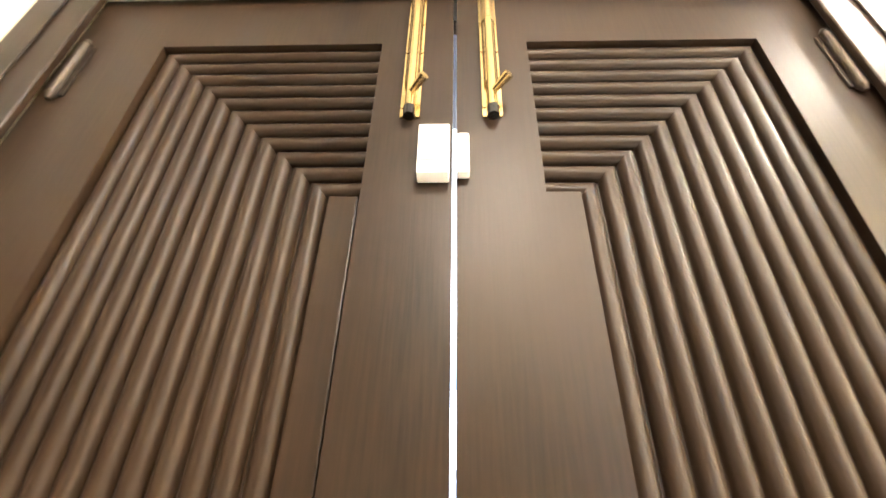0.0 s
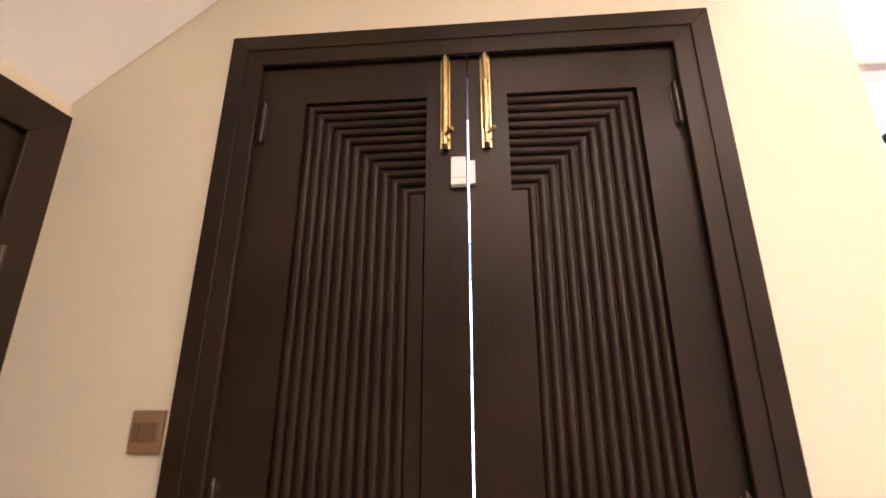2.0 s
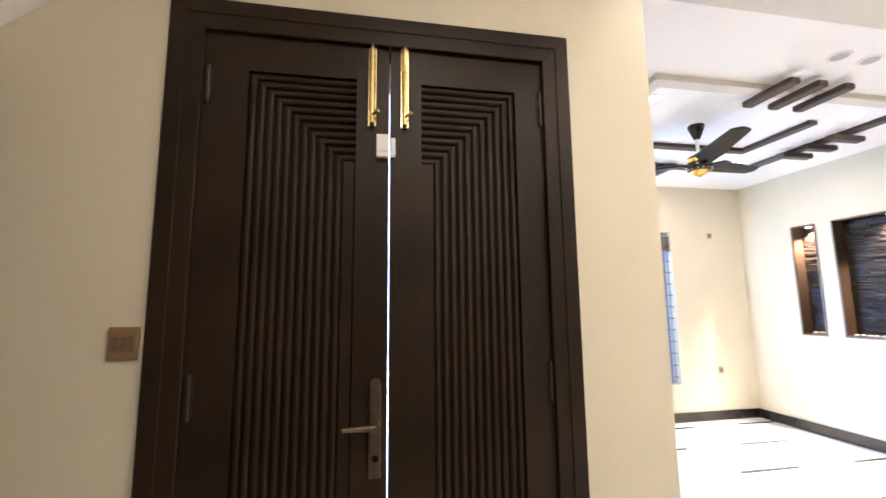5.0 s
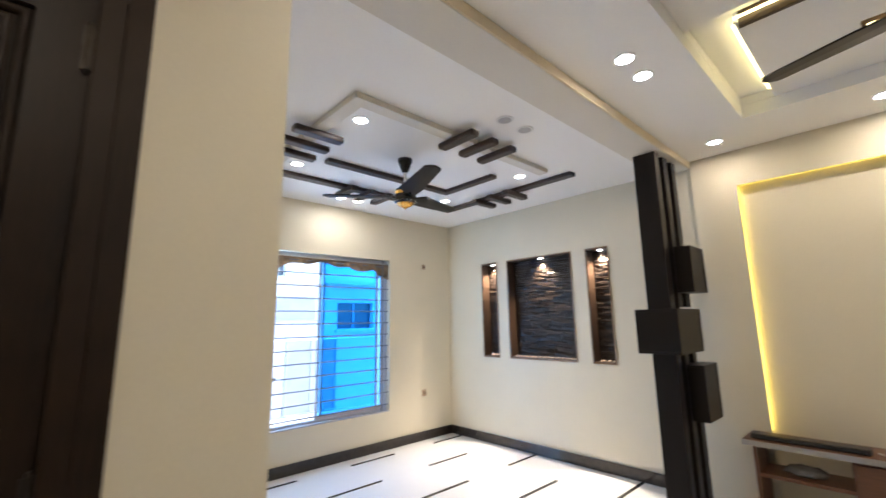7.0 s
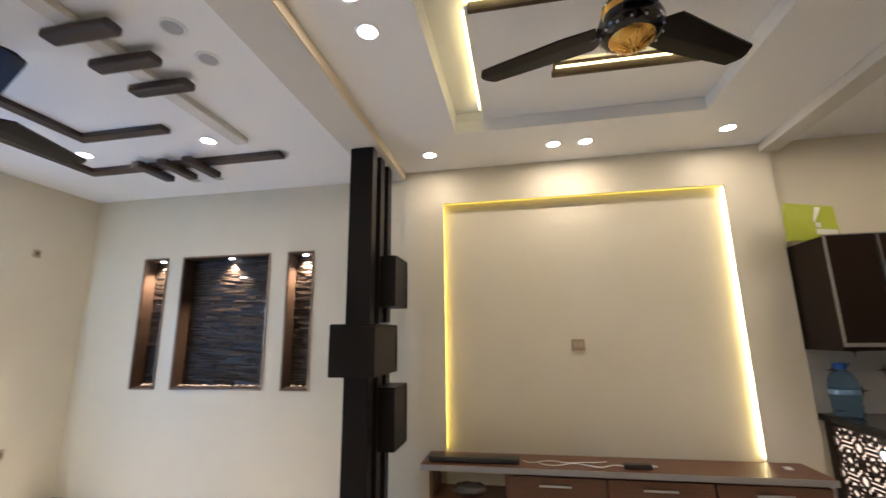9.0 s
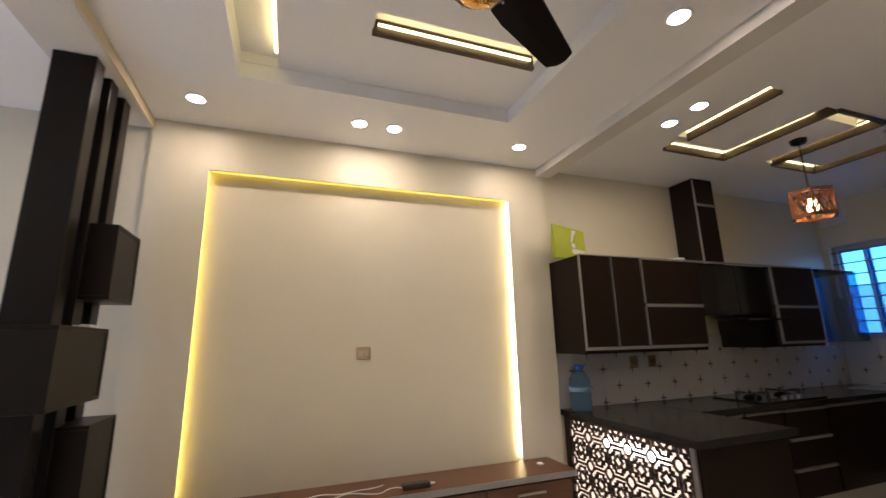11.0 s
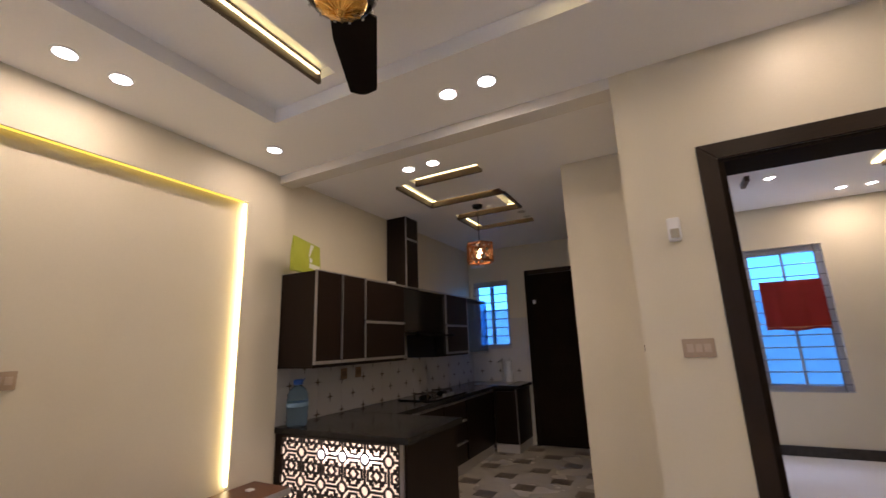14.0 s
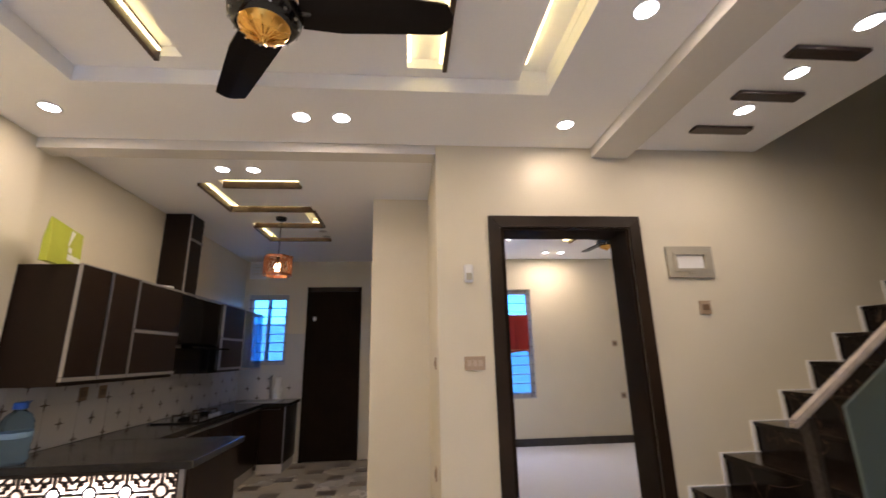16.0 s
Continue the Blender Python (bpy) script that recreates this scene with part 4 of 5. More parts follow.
for y0, y1 in ((-3.02, -2.62), (-3.42, -3.022), (-3.90, -3.422), (-4.66, -3.902)):
    base_cabinet(5.09, 5.556, y0, y1, "-x", "dark laminate drawer unit with aluminium rails" if -4.0 < y0 < -3.5 else "dark laminate base cabinet with aluminium rail", -4.0 < y0 < -3.5)
base_cabinet(4.80, 5.088, -5.196, -4.70, "+y", "dark laminate sink cabinet with aluminium edge")
penin = thing("breakfast_counter", 5.0, -2.28, 0.1, "dark counter base with backlit fretwork front", "counter")
part("end_board", boxed(4.53, 4.57, -2.58, -1.96, 0.1, 0.866), CABINET, penin)
part("end_profile", boxed(4.545, 4.57, -1.957, -1.945, 0.1, 0.866), ALU, penin)
part("back_board", boxed(4.57, 5.556, -2.585, -2.56, 0.1, 0.866), CABINET, penin)
part("light_panel", boxed(4.572, 5.556, -2.01, -1.985, 0.1, 0.866), BACKLIGHT, penin, "glowing white backlight panel")


def upper_cabinet(y0, y1, style, label):
    ob = thing("wall_cabinet", 5.36, (y0 + y1) / 2, 1.29, label, "cabinet", "wall cabinets")
    x0, z0, z1 = 5.205, 1.278, 1.915
    part("body", boxed(x0, 5.556, y0, y1, z0, z1), CABINET, ob)
    if style == "door":
        d = part("cabinet_door", boxed(x0 - 0.018, x0 - 0.001, y0 + 0.010, y1 - 0.010, z0 + 0.045, z1, bevel=0.002), CABINET, ob)
        part("edge_profile", boxed(x0 - 0.02, x0 - 0.001, y1 - 0.0085, y1 - 0.003, z0 + 0.045, z1), ALU, d)
    else:
        for a, b in ((z0 + 0.045, z0 + 0.30), (z0 + 0.325, z1)):
            d = part("flap_door", boxed(x0 - 0.018, x0 - 0.001, y0 + 0.010, y1 - 0.010, a, b, bevel=0.002), BLACK_GLOSS if style == "glass" else CABINET, ob)
            part("edge_profile", boxed(x0 - 0.02, x0 - 0.001, y0 + 0.010, y1 - 0.010, b + 0.0005 if a < 1.5 else b - 0.008, b + 0.02 if a < 1.5 else b), ALU, d)
            part("edge_profile", boxed(x0 - 0.02, x0 - 0.001, y1 - 0.0095, y1 - 0.001, a, b), ALU, d)
    part("top_strip", boxed(x0 - 0.02, x0 - 0.001, y0 + 0.002, y1 - 0.002, z1 + 0.0005, z1 + 0.006), ALU, ob)
    part("bottom_rail", boxed(x0 - 0.02, x0 - 0.001, y0 + 0.002, y1 - 0.002, z0 + 0.022, z0 + 0.042), ALU, ob)
    return ob


upper_cabinet(-2.16, -1.905, "door", "dark laminate wall cabinet with aluminium edges")
upper_cabinet(-2.42, -2.162, "door", "dark laminate wall cabinet with aluminium edges")
upper_cabinet(-2.97, -2.422, "flap", "dark laminate wall cabinet with two lift-up flaps")
upper_cabinet(-4.28, -3.76, "flap", "dark laminate wall cabinet with two lift-up flaps")
glass_cab = thing("glass_cabinet", 5.36, -4.58, 1.278, "wall cabinet with smoky glass sides and aluminium rails", "cabinet")
SMOKE = glass_pane("smoky_glass", (0.34, 0.50, 0.66), 0.02, 1.5)
part("bottom_board", boxed(5.205, 5.50, -4.88, -4.282, 1.278, 1.30), CABINET, glass_cab)
part("top_board", boxed(5.205, 5.50, -4.88, -4.282, 1.895, 1.915), CABINET, glass_cab)
part("glass_door", boxed(5.187, 5.193, -4.878, -4.285, 1.30, 1.91), SMOKE, glass_cab)
part("glass_side", boxed(5.20, 5.50, -4.88, -4.874, 1.301, 1.894), SMOKE, glass_cab)
part("bottom_rail", boxed(5.184, 5.204, -4.88, -4.285, 1.278, 1.2995), ALU, glass_cab)
part("edge_profile", boxed(5.184, 5.2035, -4.2845, -4.276, 1.30, 1.91), ALU, glass_cab)
hood = thing("cooker_hood", 5.36, -3.36, 1.50, "black cooker hood with tall boxed chimney", "cooker hood")
part("hood_body", boxed(5.215, 5.556, -3.758, -2.972, 1.52, 1.908, bevel=0.003), BLACK_GLOSS, hood)
part("hood_front", boxed(5.206, 5.2145, -3.752, -3.37, 1.53, 1.90, bevel=0.002), BLACK_GLOSS, hood, "sloping black glass front")
part("hood_front", boxed(5.206, 5.2145, -3.36, -2.978, 1.53, 1.90, bevel=0.002), BLACK_GLOSS, hood)
visor_bm = boxed(5.11, 5.25, -3.758, -3.30, 1.503, 1.518, bevel=0.003)
for v in visor_bm.verts:
    if v.co.x < 5.15:
        v.co.z -= 0.025
part("visor", visor_bm, BLACK_GLOSS, hood)
part("lower_body", boxed(5.207, 5.556, -3.758, -3.56, 1.278, 1.502, bevel=0.003), BLACK_GLOSS, hood)
part("top_strip", boxed(5.185, 5.204, -3.756, -2.974, 1.909, 1.921), ALU, hood)
part("chimney", boxed(5.33, 5.556, -3.45, -3.225, 1.917, 2.658, bevel=0.003), CABINET, hood, "dark laminate chimney casing with aluminium edge")
part("chimney_edge", boxed(5.323, 5.335, -3.232, -3.221, 1.917, 2.658), ALU, hood)
part("chimney_band", boxed(5.322, 5.3295, -3.45, -3.232, 2.42, 2.44), ALU, hood)

kitchen_door = thing("kitchen_door", 4.4, -5.16, KFLOOR, "plain dark wooden kitchen door, closed", "door")
part("leaf_body", boxed(4.09, 4.70, -5.197, -5.165, KFLOOR + 0.004, 2.24, bevel=0.003), LINING, kitchen_door)
part("casing", boxed(4.70, 4.745, -5.197, -5.155, KFLOOR, 2.30), LINING, kitchen_door)
part("casing", boxed(4.045, 4.09, -5.197, -5.155, KFLOOR, 2.30), LINING, kitchen_door)
part("head_casing", boxed(4.09, 4.70, -5.197, -5.155, 2.242, 2.30), DARK_WOOD_FLAT, kitchen_door)
for z0, z1 in ((1.30, 2.10), (0.30, 1.12)):
    part("raised_panel", boxed(4.18, 4.60, -5.1645, -5.158, z0, z1, bevel=0.003), LINING, kitchen_door)
part("latch", boxed(4.62, 4.655, -5.165, -5.155, 1.86, 1.91, bevel=0.002), WHITE_PLASTIC, kitchen_door)

# ---- stairs ----
stairs = thing("staircase", 1.2, -1.3, 0.1, "dark veined marble staircase rising along the wall", "staircase")
tread, riser = 0.2045, 0.1535
for i in range(12):
    x1, z = 1.95 - i * tread, 0.704 + i * riser
    part("step", boxed(x1 - tread - 0.02, x1, -1.828, -0.78, z - riser, z - 0.022), STEP_MARBLE, stairs)
    part("tread_slab", boxed(x1 - tread - 0.02, x1 + 0.012, -1.828, -0.775, z - 0.021, z, bevel=0.004), STEP_MARBLE, stairs)
part("landing", boxed(1.3, 1.95, -1.828, -0.78, 0.1, 0.55), STEP_MARBLE, stairs)
for i in range(3):
    part("step", boxed(1.952 + i * 0.2, 2.15 + i * 0.2, -1.25, -0.78, 0.1, 0.55 - (i + 0) * 0.1505 - 0.0), STEP_MARBLE, stairs)
skirt = thing("stair_skirting", 1.2, -1.825, 0.7, "white plaster edge stepping up beside the stairs", "trim", kind="structure")
for i in range(9):
    x1, z = 1.95 - i * tread, 0.704 + i * riser
    part("skirt_piece", boxed(x1 - tread, x1 + 0.028, -1.8295, -1.822, z + 0.001, z + 0.006), CEILING, skirt)
    part("skirt_piece", boxed(x1 + 0.013, x1 + 0.028, -1.8295, -1.822, z - riser + 0.007, z + 0.0005), CEILING, skirt)

rail = thing("stair_railing", 1.6, -0.76, 0.7, "pale flat handrail on steel posts with a glass panel", "railing")
rx0, rz0, slope = 2.30, 1.175, 0.70


def sloped_bar(x0, x1, dz, width, height, y):
    bm = bmesh.new()
    ring = []
    for x in (x0, x1):
        z = rz0 + (rx0 - x) * slope + dz
        ring.append([bm.verts.new((x, y + a * width / 2, z + b * height / 2)) for a, b in ((-1, -1), (1, -1), (1, 1), (-1, 1))])
    for i in range(4):
        bm.faces.new((ring[0][i], ring[0][(i + 1) % 4], ring[1][(i + 1) % 4], ring[1][i]))
    bm.faces.new(ring[0]), bm.faces.new(ring[1])
    bmesh.ops.recalc_face_normals(bm, faces=bm.faces)
    bmesh.ops.bevel(bm, geom=list(bm.edges), offset=0.006, segments=2, affect="EDGES")
    return bm


RAIL_WOOD = material("pale_rail_wood", (0.36, 0.31, 0.27), 0.22, grain=0.4, grain_scale=30, bump=0.1)
part("handrail", sloped_bar(rx0, 0.2, 0, 0.034, 0.024, -0.76), RAIL_WOOD, rail, "pale polished handrail")
for x in (2.25, 1.55, 0.85):
    z = rz0 + (rx0 - x) * slope
    foot = 0.705 + math.floor((1.95 - x) / tread + 1) * riser - riser if x < 1.95 else 0.45
    part("post", boxed(x - 0.011, x + 0.011, -0.78 + 0.003, -0.745, max(foot - 0.05, 0.1), z - 0.015, bevel=0.003), HINGE, rail, "dark steel post")
for x0, x1 in ((2.12, 1.6), (1.5, 0.9)):
    bm = bmesh.new()
    top_a, top_b = (rz0 + (rx0 - x) * slope - 0.08 for x in (x0, x1))
    a = [bm.verts.new((x, -0.766, z)) for x, z in ((x0, top_a - 0.5), (x1, top_b - 0.5), (x1, top_b), (x0, top_a))]
    c = [bm.verts.new((v.co.x, -0.756, v.co.z)) for v in a]
    bm.faces.new(a), bm.faces.new(c[::-1])
    for i in range(4):
        bm.faces.new((a[i], c[i], c[(i + 1) % 4], a[(i + 1) % 4]))
    bmesh.ops.recalc_face_normals(bm, faces=bm.faces)
    part("glass_panel", bm, RAIL_GLASS, rail, "greenish glass panel with reflected haze in its colour")

# ---- baseboards ----
BASE = material("black_marble_skirting", (0.018, 0.014, 0.013), 0.09, grain=0.5, grain_scale=20, tint=(0.05, 0.04, 0.035))
for n, args in enumerate((
    (2.262, 5.529, 3.452, 3.4695, 0.1005, 0.195), (5.512, 5.5295, 0.82, 3.4515, 0.1005, 0.195), (2.2605, 2.278, 0.64, 3.4515, 0.1005, 0.195),
    (-0.69, 3.10, -5.8995, -5.882, 0.1005, 0.205), (2.975, 3.25, -1.8295, -1.812, 0.1005, 0.195), (1.98, 2.25, 0.612, 0.6295, 0.1005, 0.195), (0.44, 0.82, 0.612, 0.6295, 0.1005, 0.195),
)):
    setting("baseboard", boxed(*args, bevel=0.003), BASE, "black marble skirting along the wall", "baseboard")

# ---- wall fittings ----
fuse = thing("fuse_box", 1.763, -1.82, 1.806, "grey flush fuse box with a white window", "fuse box")
FUSE_GREY = material("grey_beige_metal", (0.40, 0.37, 0.29), 0.4, grain=0.1, grain_scale=50)
part("frame", plate("y", -1.8295, -1.812, 1.623, 1.903, 1.806, 1.992, [(1.675, 1.850, 1.858, 1.942)]), FUSE_GREY, fuse)
part("window", boxed(1.676, 1.849, -1.8295, -1.820, 1.859, 1.941, bevel=0.002), WHITE_PLASTIC, fuse)
part("rim", plate("y", -1.811, -1.806, 1.655, 1.871, 1.842, 1.958, [(1.676, 1.849, 1.859, 1.941)]), FUSE_GREY, fuse)
part("catch", boxed(1.745, 1.780, -1.811, -1.803, 1.826, 1.834, bevel=0.002), FUSE_GREY, fuse)
pir = thing("alarm_detector", 3.085, -1.82, 1.785, "small white plastic alarm detector on the wall", "sensor")
part("housing", boxed(3.062, 3.112, -1.8295, -1.795, 1.785, 1.885, bevel=0.010), WHITE_PLASTIC, pir)
part("lens", boxed(3.070, 3.104, -1.797, -1.790, 1.795, 1.835, bevel=0.003), FUSE_GREY, pir)

# ---- things on the console ----
RUBBER = material("dark_grey_plastic", (0.035, 0.03, 0.028), 0.45, grain=0.3, grain_scale=60)
bar = thing("sound_bar", 5.29, 0.1, 0.635, "long dark grey bar device lying on the console", "device")
part("bar_body", boxed(5.245, 5.325, -0.15, 0.40, 0.6355, 0.668, bevel=0.008), RUBBER, bar)
part("grille", boxed(5.241, 5.2455, -0.13, 0.38, 0.642, 0.661), BLACK_GLOSS, bar)
adapt = thing("power_adaptor", 5.27, -0.81, 0.635, "dark power adaptor with a white plug end on the console", "adaptor")
part("adaptor_body", boxed(5.245, 5.290, -0.885, -0.735, 0.6355, 0.662, bevel=0.005), RUBBER, adapt)
part("plug", tubed((5.268, -0.886, 0.649), (5.268, -0.915, 0.649), 0.008, 0.005), WHITE_PLASTIC, adapt, smooth=True)


def cable(points, r, name, label, category):
    cu = bpy.data.curves.new(name, "CURVE")
    cu.dimensions, cu.bevel_depth, cu.bevel_resolution, cu.resolution_u = "3D", r * UNIT, 2, 8
    sp = cu.splines.new("NURBS")
    sp.points.add(len(points) - 1)
    sp.use_endpoint_u, sp.order_u = True, 4
    for p, q in zip(sp.points, points):
        p.co = (*at(*q), 1)
    cu.materials.append(WHITE_PLASTIC)
    ob = new(name, cu)
    return tagged(ob, label, category)


cable([(5.30, -0.26, 0.64), (5.24, -0.30, 0.64), (5.26, -0.40, 0.64), (5.33, -0.46, 0.64), (5.27, -0.55, 0.64), (5.23, -0.62, 0.64), (5.30, -0.66, 0.64), (5.31, -0.72, 0.64), (5.27, -0.734, 0.645)], 0.003, "white_cable", "loose white cable lying on the console", "cable")
cable([(5.34, -0.17, 0.64), (5.27, -0.20, 0.64), (5.33, -0.27, 0.64), (5.36, -0.36, 0.64), (5.30, -0.42, 0.64), (5.35, -0.52, 0.64), (5.33, -0.60, 0.64), (5.37, -0.66, 0.64)], 0.0028, "white_cable", "loose white cable lying on the console", "cable")
cap = thing("small_clip", 5.36, -1.62, 0.635, "small pale plastic clip on the console", "clip")
part("clip_body", boxed(5.345, 5.385, -1.64, -1.605, 0.6355, 0.645, bevel=0.003), WHITE_PLASTIC, cap)
crumple = thing("plastic_bag", 5.34, 0.16, 0.44, "crumpled clear plastic bag on the console shelf", "bag")
bm = bmesh.new()
bmesh.ops.create_icosphere(bm, subdivisions=3, radius=1.0)
for v in bm.verts:
    k = 1 + 0.35 * noise.noise(v.co * 2.3)
    v.co = Vector((5.34 + v.co.x * 0.06 * k, 0.16 + v.co.y * 0.10 * k, 0.4415 + max(v.co.z * k + 0.75, 0) * 0.035))
part("crumpled_sheet", bm, material("thin_plastic", (0.20, 0.19, 0.18), 0.2, grain=0.2), crumple, smooth=True)

# ---- kitchen details ----
fret_wood = material("fretwork_board", (0.030, 0.016, 0.010), 0.4, grain=0.4, grain_scale=40)
fret = part("fretwork", plate("y", -1.968, -1.952, 4.572, 5.556, 0.1, 0.866, [(4.585, 5.502, 0.11, 0.848)]), fret_wood, penin, "dark brown fretwork of octagons and stepped lines")


def bar_between(bm, x0, z0, x1, z1, w=0.0125):
    d = Vector((x1 - x0, 0, z1 - z0))
    n = Vector((-d.z, 0, d.x)).normalized() * w / 2
    e = d.normalized() * w / 2
    p = [Vector((x0, 0, z0)) - e + n, Vector((x1, 0, z1)) + e + n, Vector((x1, 0, z1)) + e - n, Vector((x0, 0, z0)) - e - n]
    p = [Vector((min(max(v.x, 4.573), 5.513), 0, min(max(v.z, 0.102), 0.865))) for v in p]
    f = [bm.verts.new((v.x, -1.955, v.z)) for v in p]
    r = [bm.verts.new((v.x, -1.966, v.z)) for v in p]
    bm.faces.new(f)
    for i in range(4):
        bm.faces.new((f[i], r[i], r[(i + 1) % 4], f[(i + 1) % 4]))


c = 0.168
for i in range(6):
    for k in range(5):
        cx, cz = 4.655 + i * c, 0.765 - k * c
        bm = bmesh.new()
        for q in range(8):
            a0, a1 = math.pi / 8 + q * math.pi / 4, math.pi / 8 + (q + 1) * math.pi / 4
            bar_between(bm, cx + 0.032 * math.cos(a0), cz + 0.032 * math.sin(a0), cx + 0.032 * math.cos(a1), cz + 0.032 * math.sin(a1), 0.011)
        for sx, sz in ((1, 0), (-1, 0), (0, 1), (0, -1)):
            bar_between(bm, cx + sx * 0.034, cz + sz * 0.034, cx + sx * c / 2, cz + sz * c / 2)
        for sx in (1, -1):
            for sz in (1, -1):
                path = [(c / 2, 0.022), (0.058, 0.022), (0.058, 0.040), (0.040, 0.040), (0.040, 0.058), (0.022, 0.058), (0.022, c / 2)]
                for (ax, az), (bx2, bz) in zip(path, path[1:]):
                    bar_between(bm, cx + sx * ax, cz + sz * az, cx + sx * bx2, cz + sz * bz, 0.0105)
                hx, hz = cx + sx * c / 2, cz + sz * c / 2
                bar_between(bm, hx - sx * 0.034, hz, hx, hz - sz * 0.034, 0.012)
                bar_between(bm, cx + sx * 0.050, cz + sz * 0.050, hx - sx * 0.017, hz - sz * 0.017, 0.012)
        bm.verts.index_update()
        part("fret_cell", bm, fret_wood, fret)
tube_lamp = thing("tube_lamp", 4.93, -1.975, 0.76, "bright white lamp row behind the fretwork", "lamp")
part("tube", boxed(4.74, 5.08, -1.983, -1.973, 0.755, 0.78), TUBE, tube_lamp)
for x in (4.823, 4.991, 5.159):
    part("globe", tubed((x, -1.984, 0.765), (x, -1.971, 0.765), 0.028), TUBE, tube_lamp)

bottle_plastic = glass_pane("blue_bottle_plastic", (0.46, 0.70, 0.95), 0.05, 1.2)
bottle = thing("water_bottle", 5.43, -2.01, 0.905, "large blue plastic water bottle with blue cap, half full", "bottle")
bz = 0.906
part("bottle_body", lathe([(0.005, bz), (0.062, bz + 0.003), (0.070, bz + 0.02), (0.066, bz + 0.04), (0.071, bz + 0.06), (0.066, bz + 0.08), (0.071, bz + 0.10), (0.070, bz + 0.17), (0.066, bz + 0.185), (0.068, bz + 0.20), (0.050, bz + 0.235), (0.026, bz + 0.255), (0.024, bz + 0.27)], 5.43, -2.01), bottle_plastic, bottle, smooth=True)
part("bottle_label", lathe([(0.0712, bz + 0.125), (0.0722, bz + 0.127), (0.0722, bz + 0.150), (0.0712, bz + 0.152)], 5.43, -2.01), material("pale_label", (0.22, 0.36, 0.52), 0.4, grain=0.3, grain_scale=30), bottle, "pale blue printed label")
part("bottle_cap", lathe([(0.027, bz + 0.262), (0.031, bz + 0.265), (0.031, bz + 0.292), (0.024, bz + 0.297)], 5.43, -2.01), material("blue_cap", (0.02, 0.10, 0.45), 0.4, grain=0.1), bottle, "blue screw cap", smooth=True)
for s in (-1, 1):
    part("bottle_handle", tubed((5.43, -2.01 + s * 0.03, bz + 0.268), (5.42, -2.01 + s * 0.012 - 0.035, bz + 0.30), 0.004, seg=8), material("blue_handle", (0.03, 0.14, 0.5), 0.4, grain=0.1), bottle)

BAG = material("lime_paper", (0.42, 0.47, 0.03), 0.5, grain=0.12, grain_scale=8, stain=0.15, stain_scale=6, bump=0.1)
bag = thing("gift_bag", 5.38, -1.98, 1.916, "lime green paper gift bag with white print on the cabinet", "bag")
bm = bmesh.new()
g = [(5.345, -2.10), (5.30, -1.81), (5.335, -1.805), (5.38, -2.095)]
lowr = [bm.verts.new((x, y, 1.9165)) for x, y in g]
midr = [bm.verts.new((x + (0.008 if i in (0, 3) else 0.0), y, 2.04)) for i, (x, y) in enumerate(g)]
topr = [bm.verts.new((x + (0.012 if i < 2 else -0.02), y, 2.125 + 0.025 * ((y + 2.12) / 0.26))) for i, (x, y) in enumerate(g)]
for a, bb in ((lowr, midr), (midr, topr)):
    for i in range(4):
        bm.faces.new((a[i], a[(i + 1) % 4], bb[(i + 1) % 4], bb[i]))
bm.faces.new(lowr)
part("bag_body", bm, BAG, bag)
white_print = material("white_print", (0.75, 0.76, 0.68), 0.5, grain=0.1)


def print_bar(pts):
    bm = bmesh.new()
    v = [bm.verts.new(p) for p in pts]
    w = [bm.verts.new(Vector(p) + Vector((0.002, 0, 0))) for p in pts]
    bm.faces.new(v), bm.faces.new(w[::-1])
    n = len(v)
    for i in range(n):
        bm.faces.new((v[i], w[i], w[(i + 1) % n], v[(i + 1) % n]))
    bmesh.ops.recalc_face_normals(bm, faces=bm.faces)
    return bm


def bag_x(y, z):
    """The front of the bag at y, z."""
    x = 5.30 + (-1.81 - y) / 0.29 * 0.045
    return x - 0.004 + max(z - 2.04, 0) * 0.126


for y0, y1, z0, z1 in ((-2.085, -1.965, 1.945, 1.978), (-1.995, -1.965, 1.99, 2.02)):
    part("print", print_bar([(bag_x(y, z), y, z) for y, z in ((y0, z0), (y1, z0 + 0.008), (y1, z1 + 0.008), (y0, z1))]), white_print, bag)
part("print", print_bar([(bag_x(y, z) , y, z) for y, z in ((-1.955, 2.03), (-1.965, 2.03), (-2.02, 2.12), (-1.985, 2.125))]), white_print, bag)

dish = thing("small_dish", 5.27, -2.86, 1.916, "small pale dish on top of the cabinets", "dish")
part("dish_body", lathe([(0.035, 1.9165), (0.05, 1.92), (0.055, 1.945), (0.05, 1.945)], 5.27, -2.86), WHITE_PLASTIC, dish, smooth=True)

# gas hob
hob = thing("gas_hob", 5.26, -3.55, 0.905, "black glass gas hob with steel pan supports", "hob")
part("hob_glass", boxed(5.08, 5.46, -3.95, -3.25, 0.9055, 0.917, bevel=0.003), BLACK_GLOSS, hob)
for y in (-3.42, -3.76):
    burner = part("burner", lathe([(0.055, 0.9175), (0.06, 0.928), (0.04, 0.94), (0.02, 0.943)], 5.27, y), BLACK_GLOSS, hob, smooth=True)
    for k in range(4):
        a = math.pi / 4 + k * math.pi / 2
        part("pan_support", tubed((5.27 + 0.10 * math.cos(a), y + 0.10 * math.sin(a), 0.955), (5.27 + 0.035 * math.cos(a), y + 0.035 * math.sin(a), 0.955), 0.008, seg=8), HINGE, burner)
        part("pan_foot", tubed((5.27 + 0.10 * math.cos(a), y + 0.10 * math.sin(a), 0.918), (5.27 + 0.10 * math.cos(a), y + 0.10 * math.sin(a), 0.965), 0.009, seg=8), HINGE, burner)
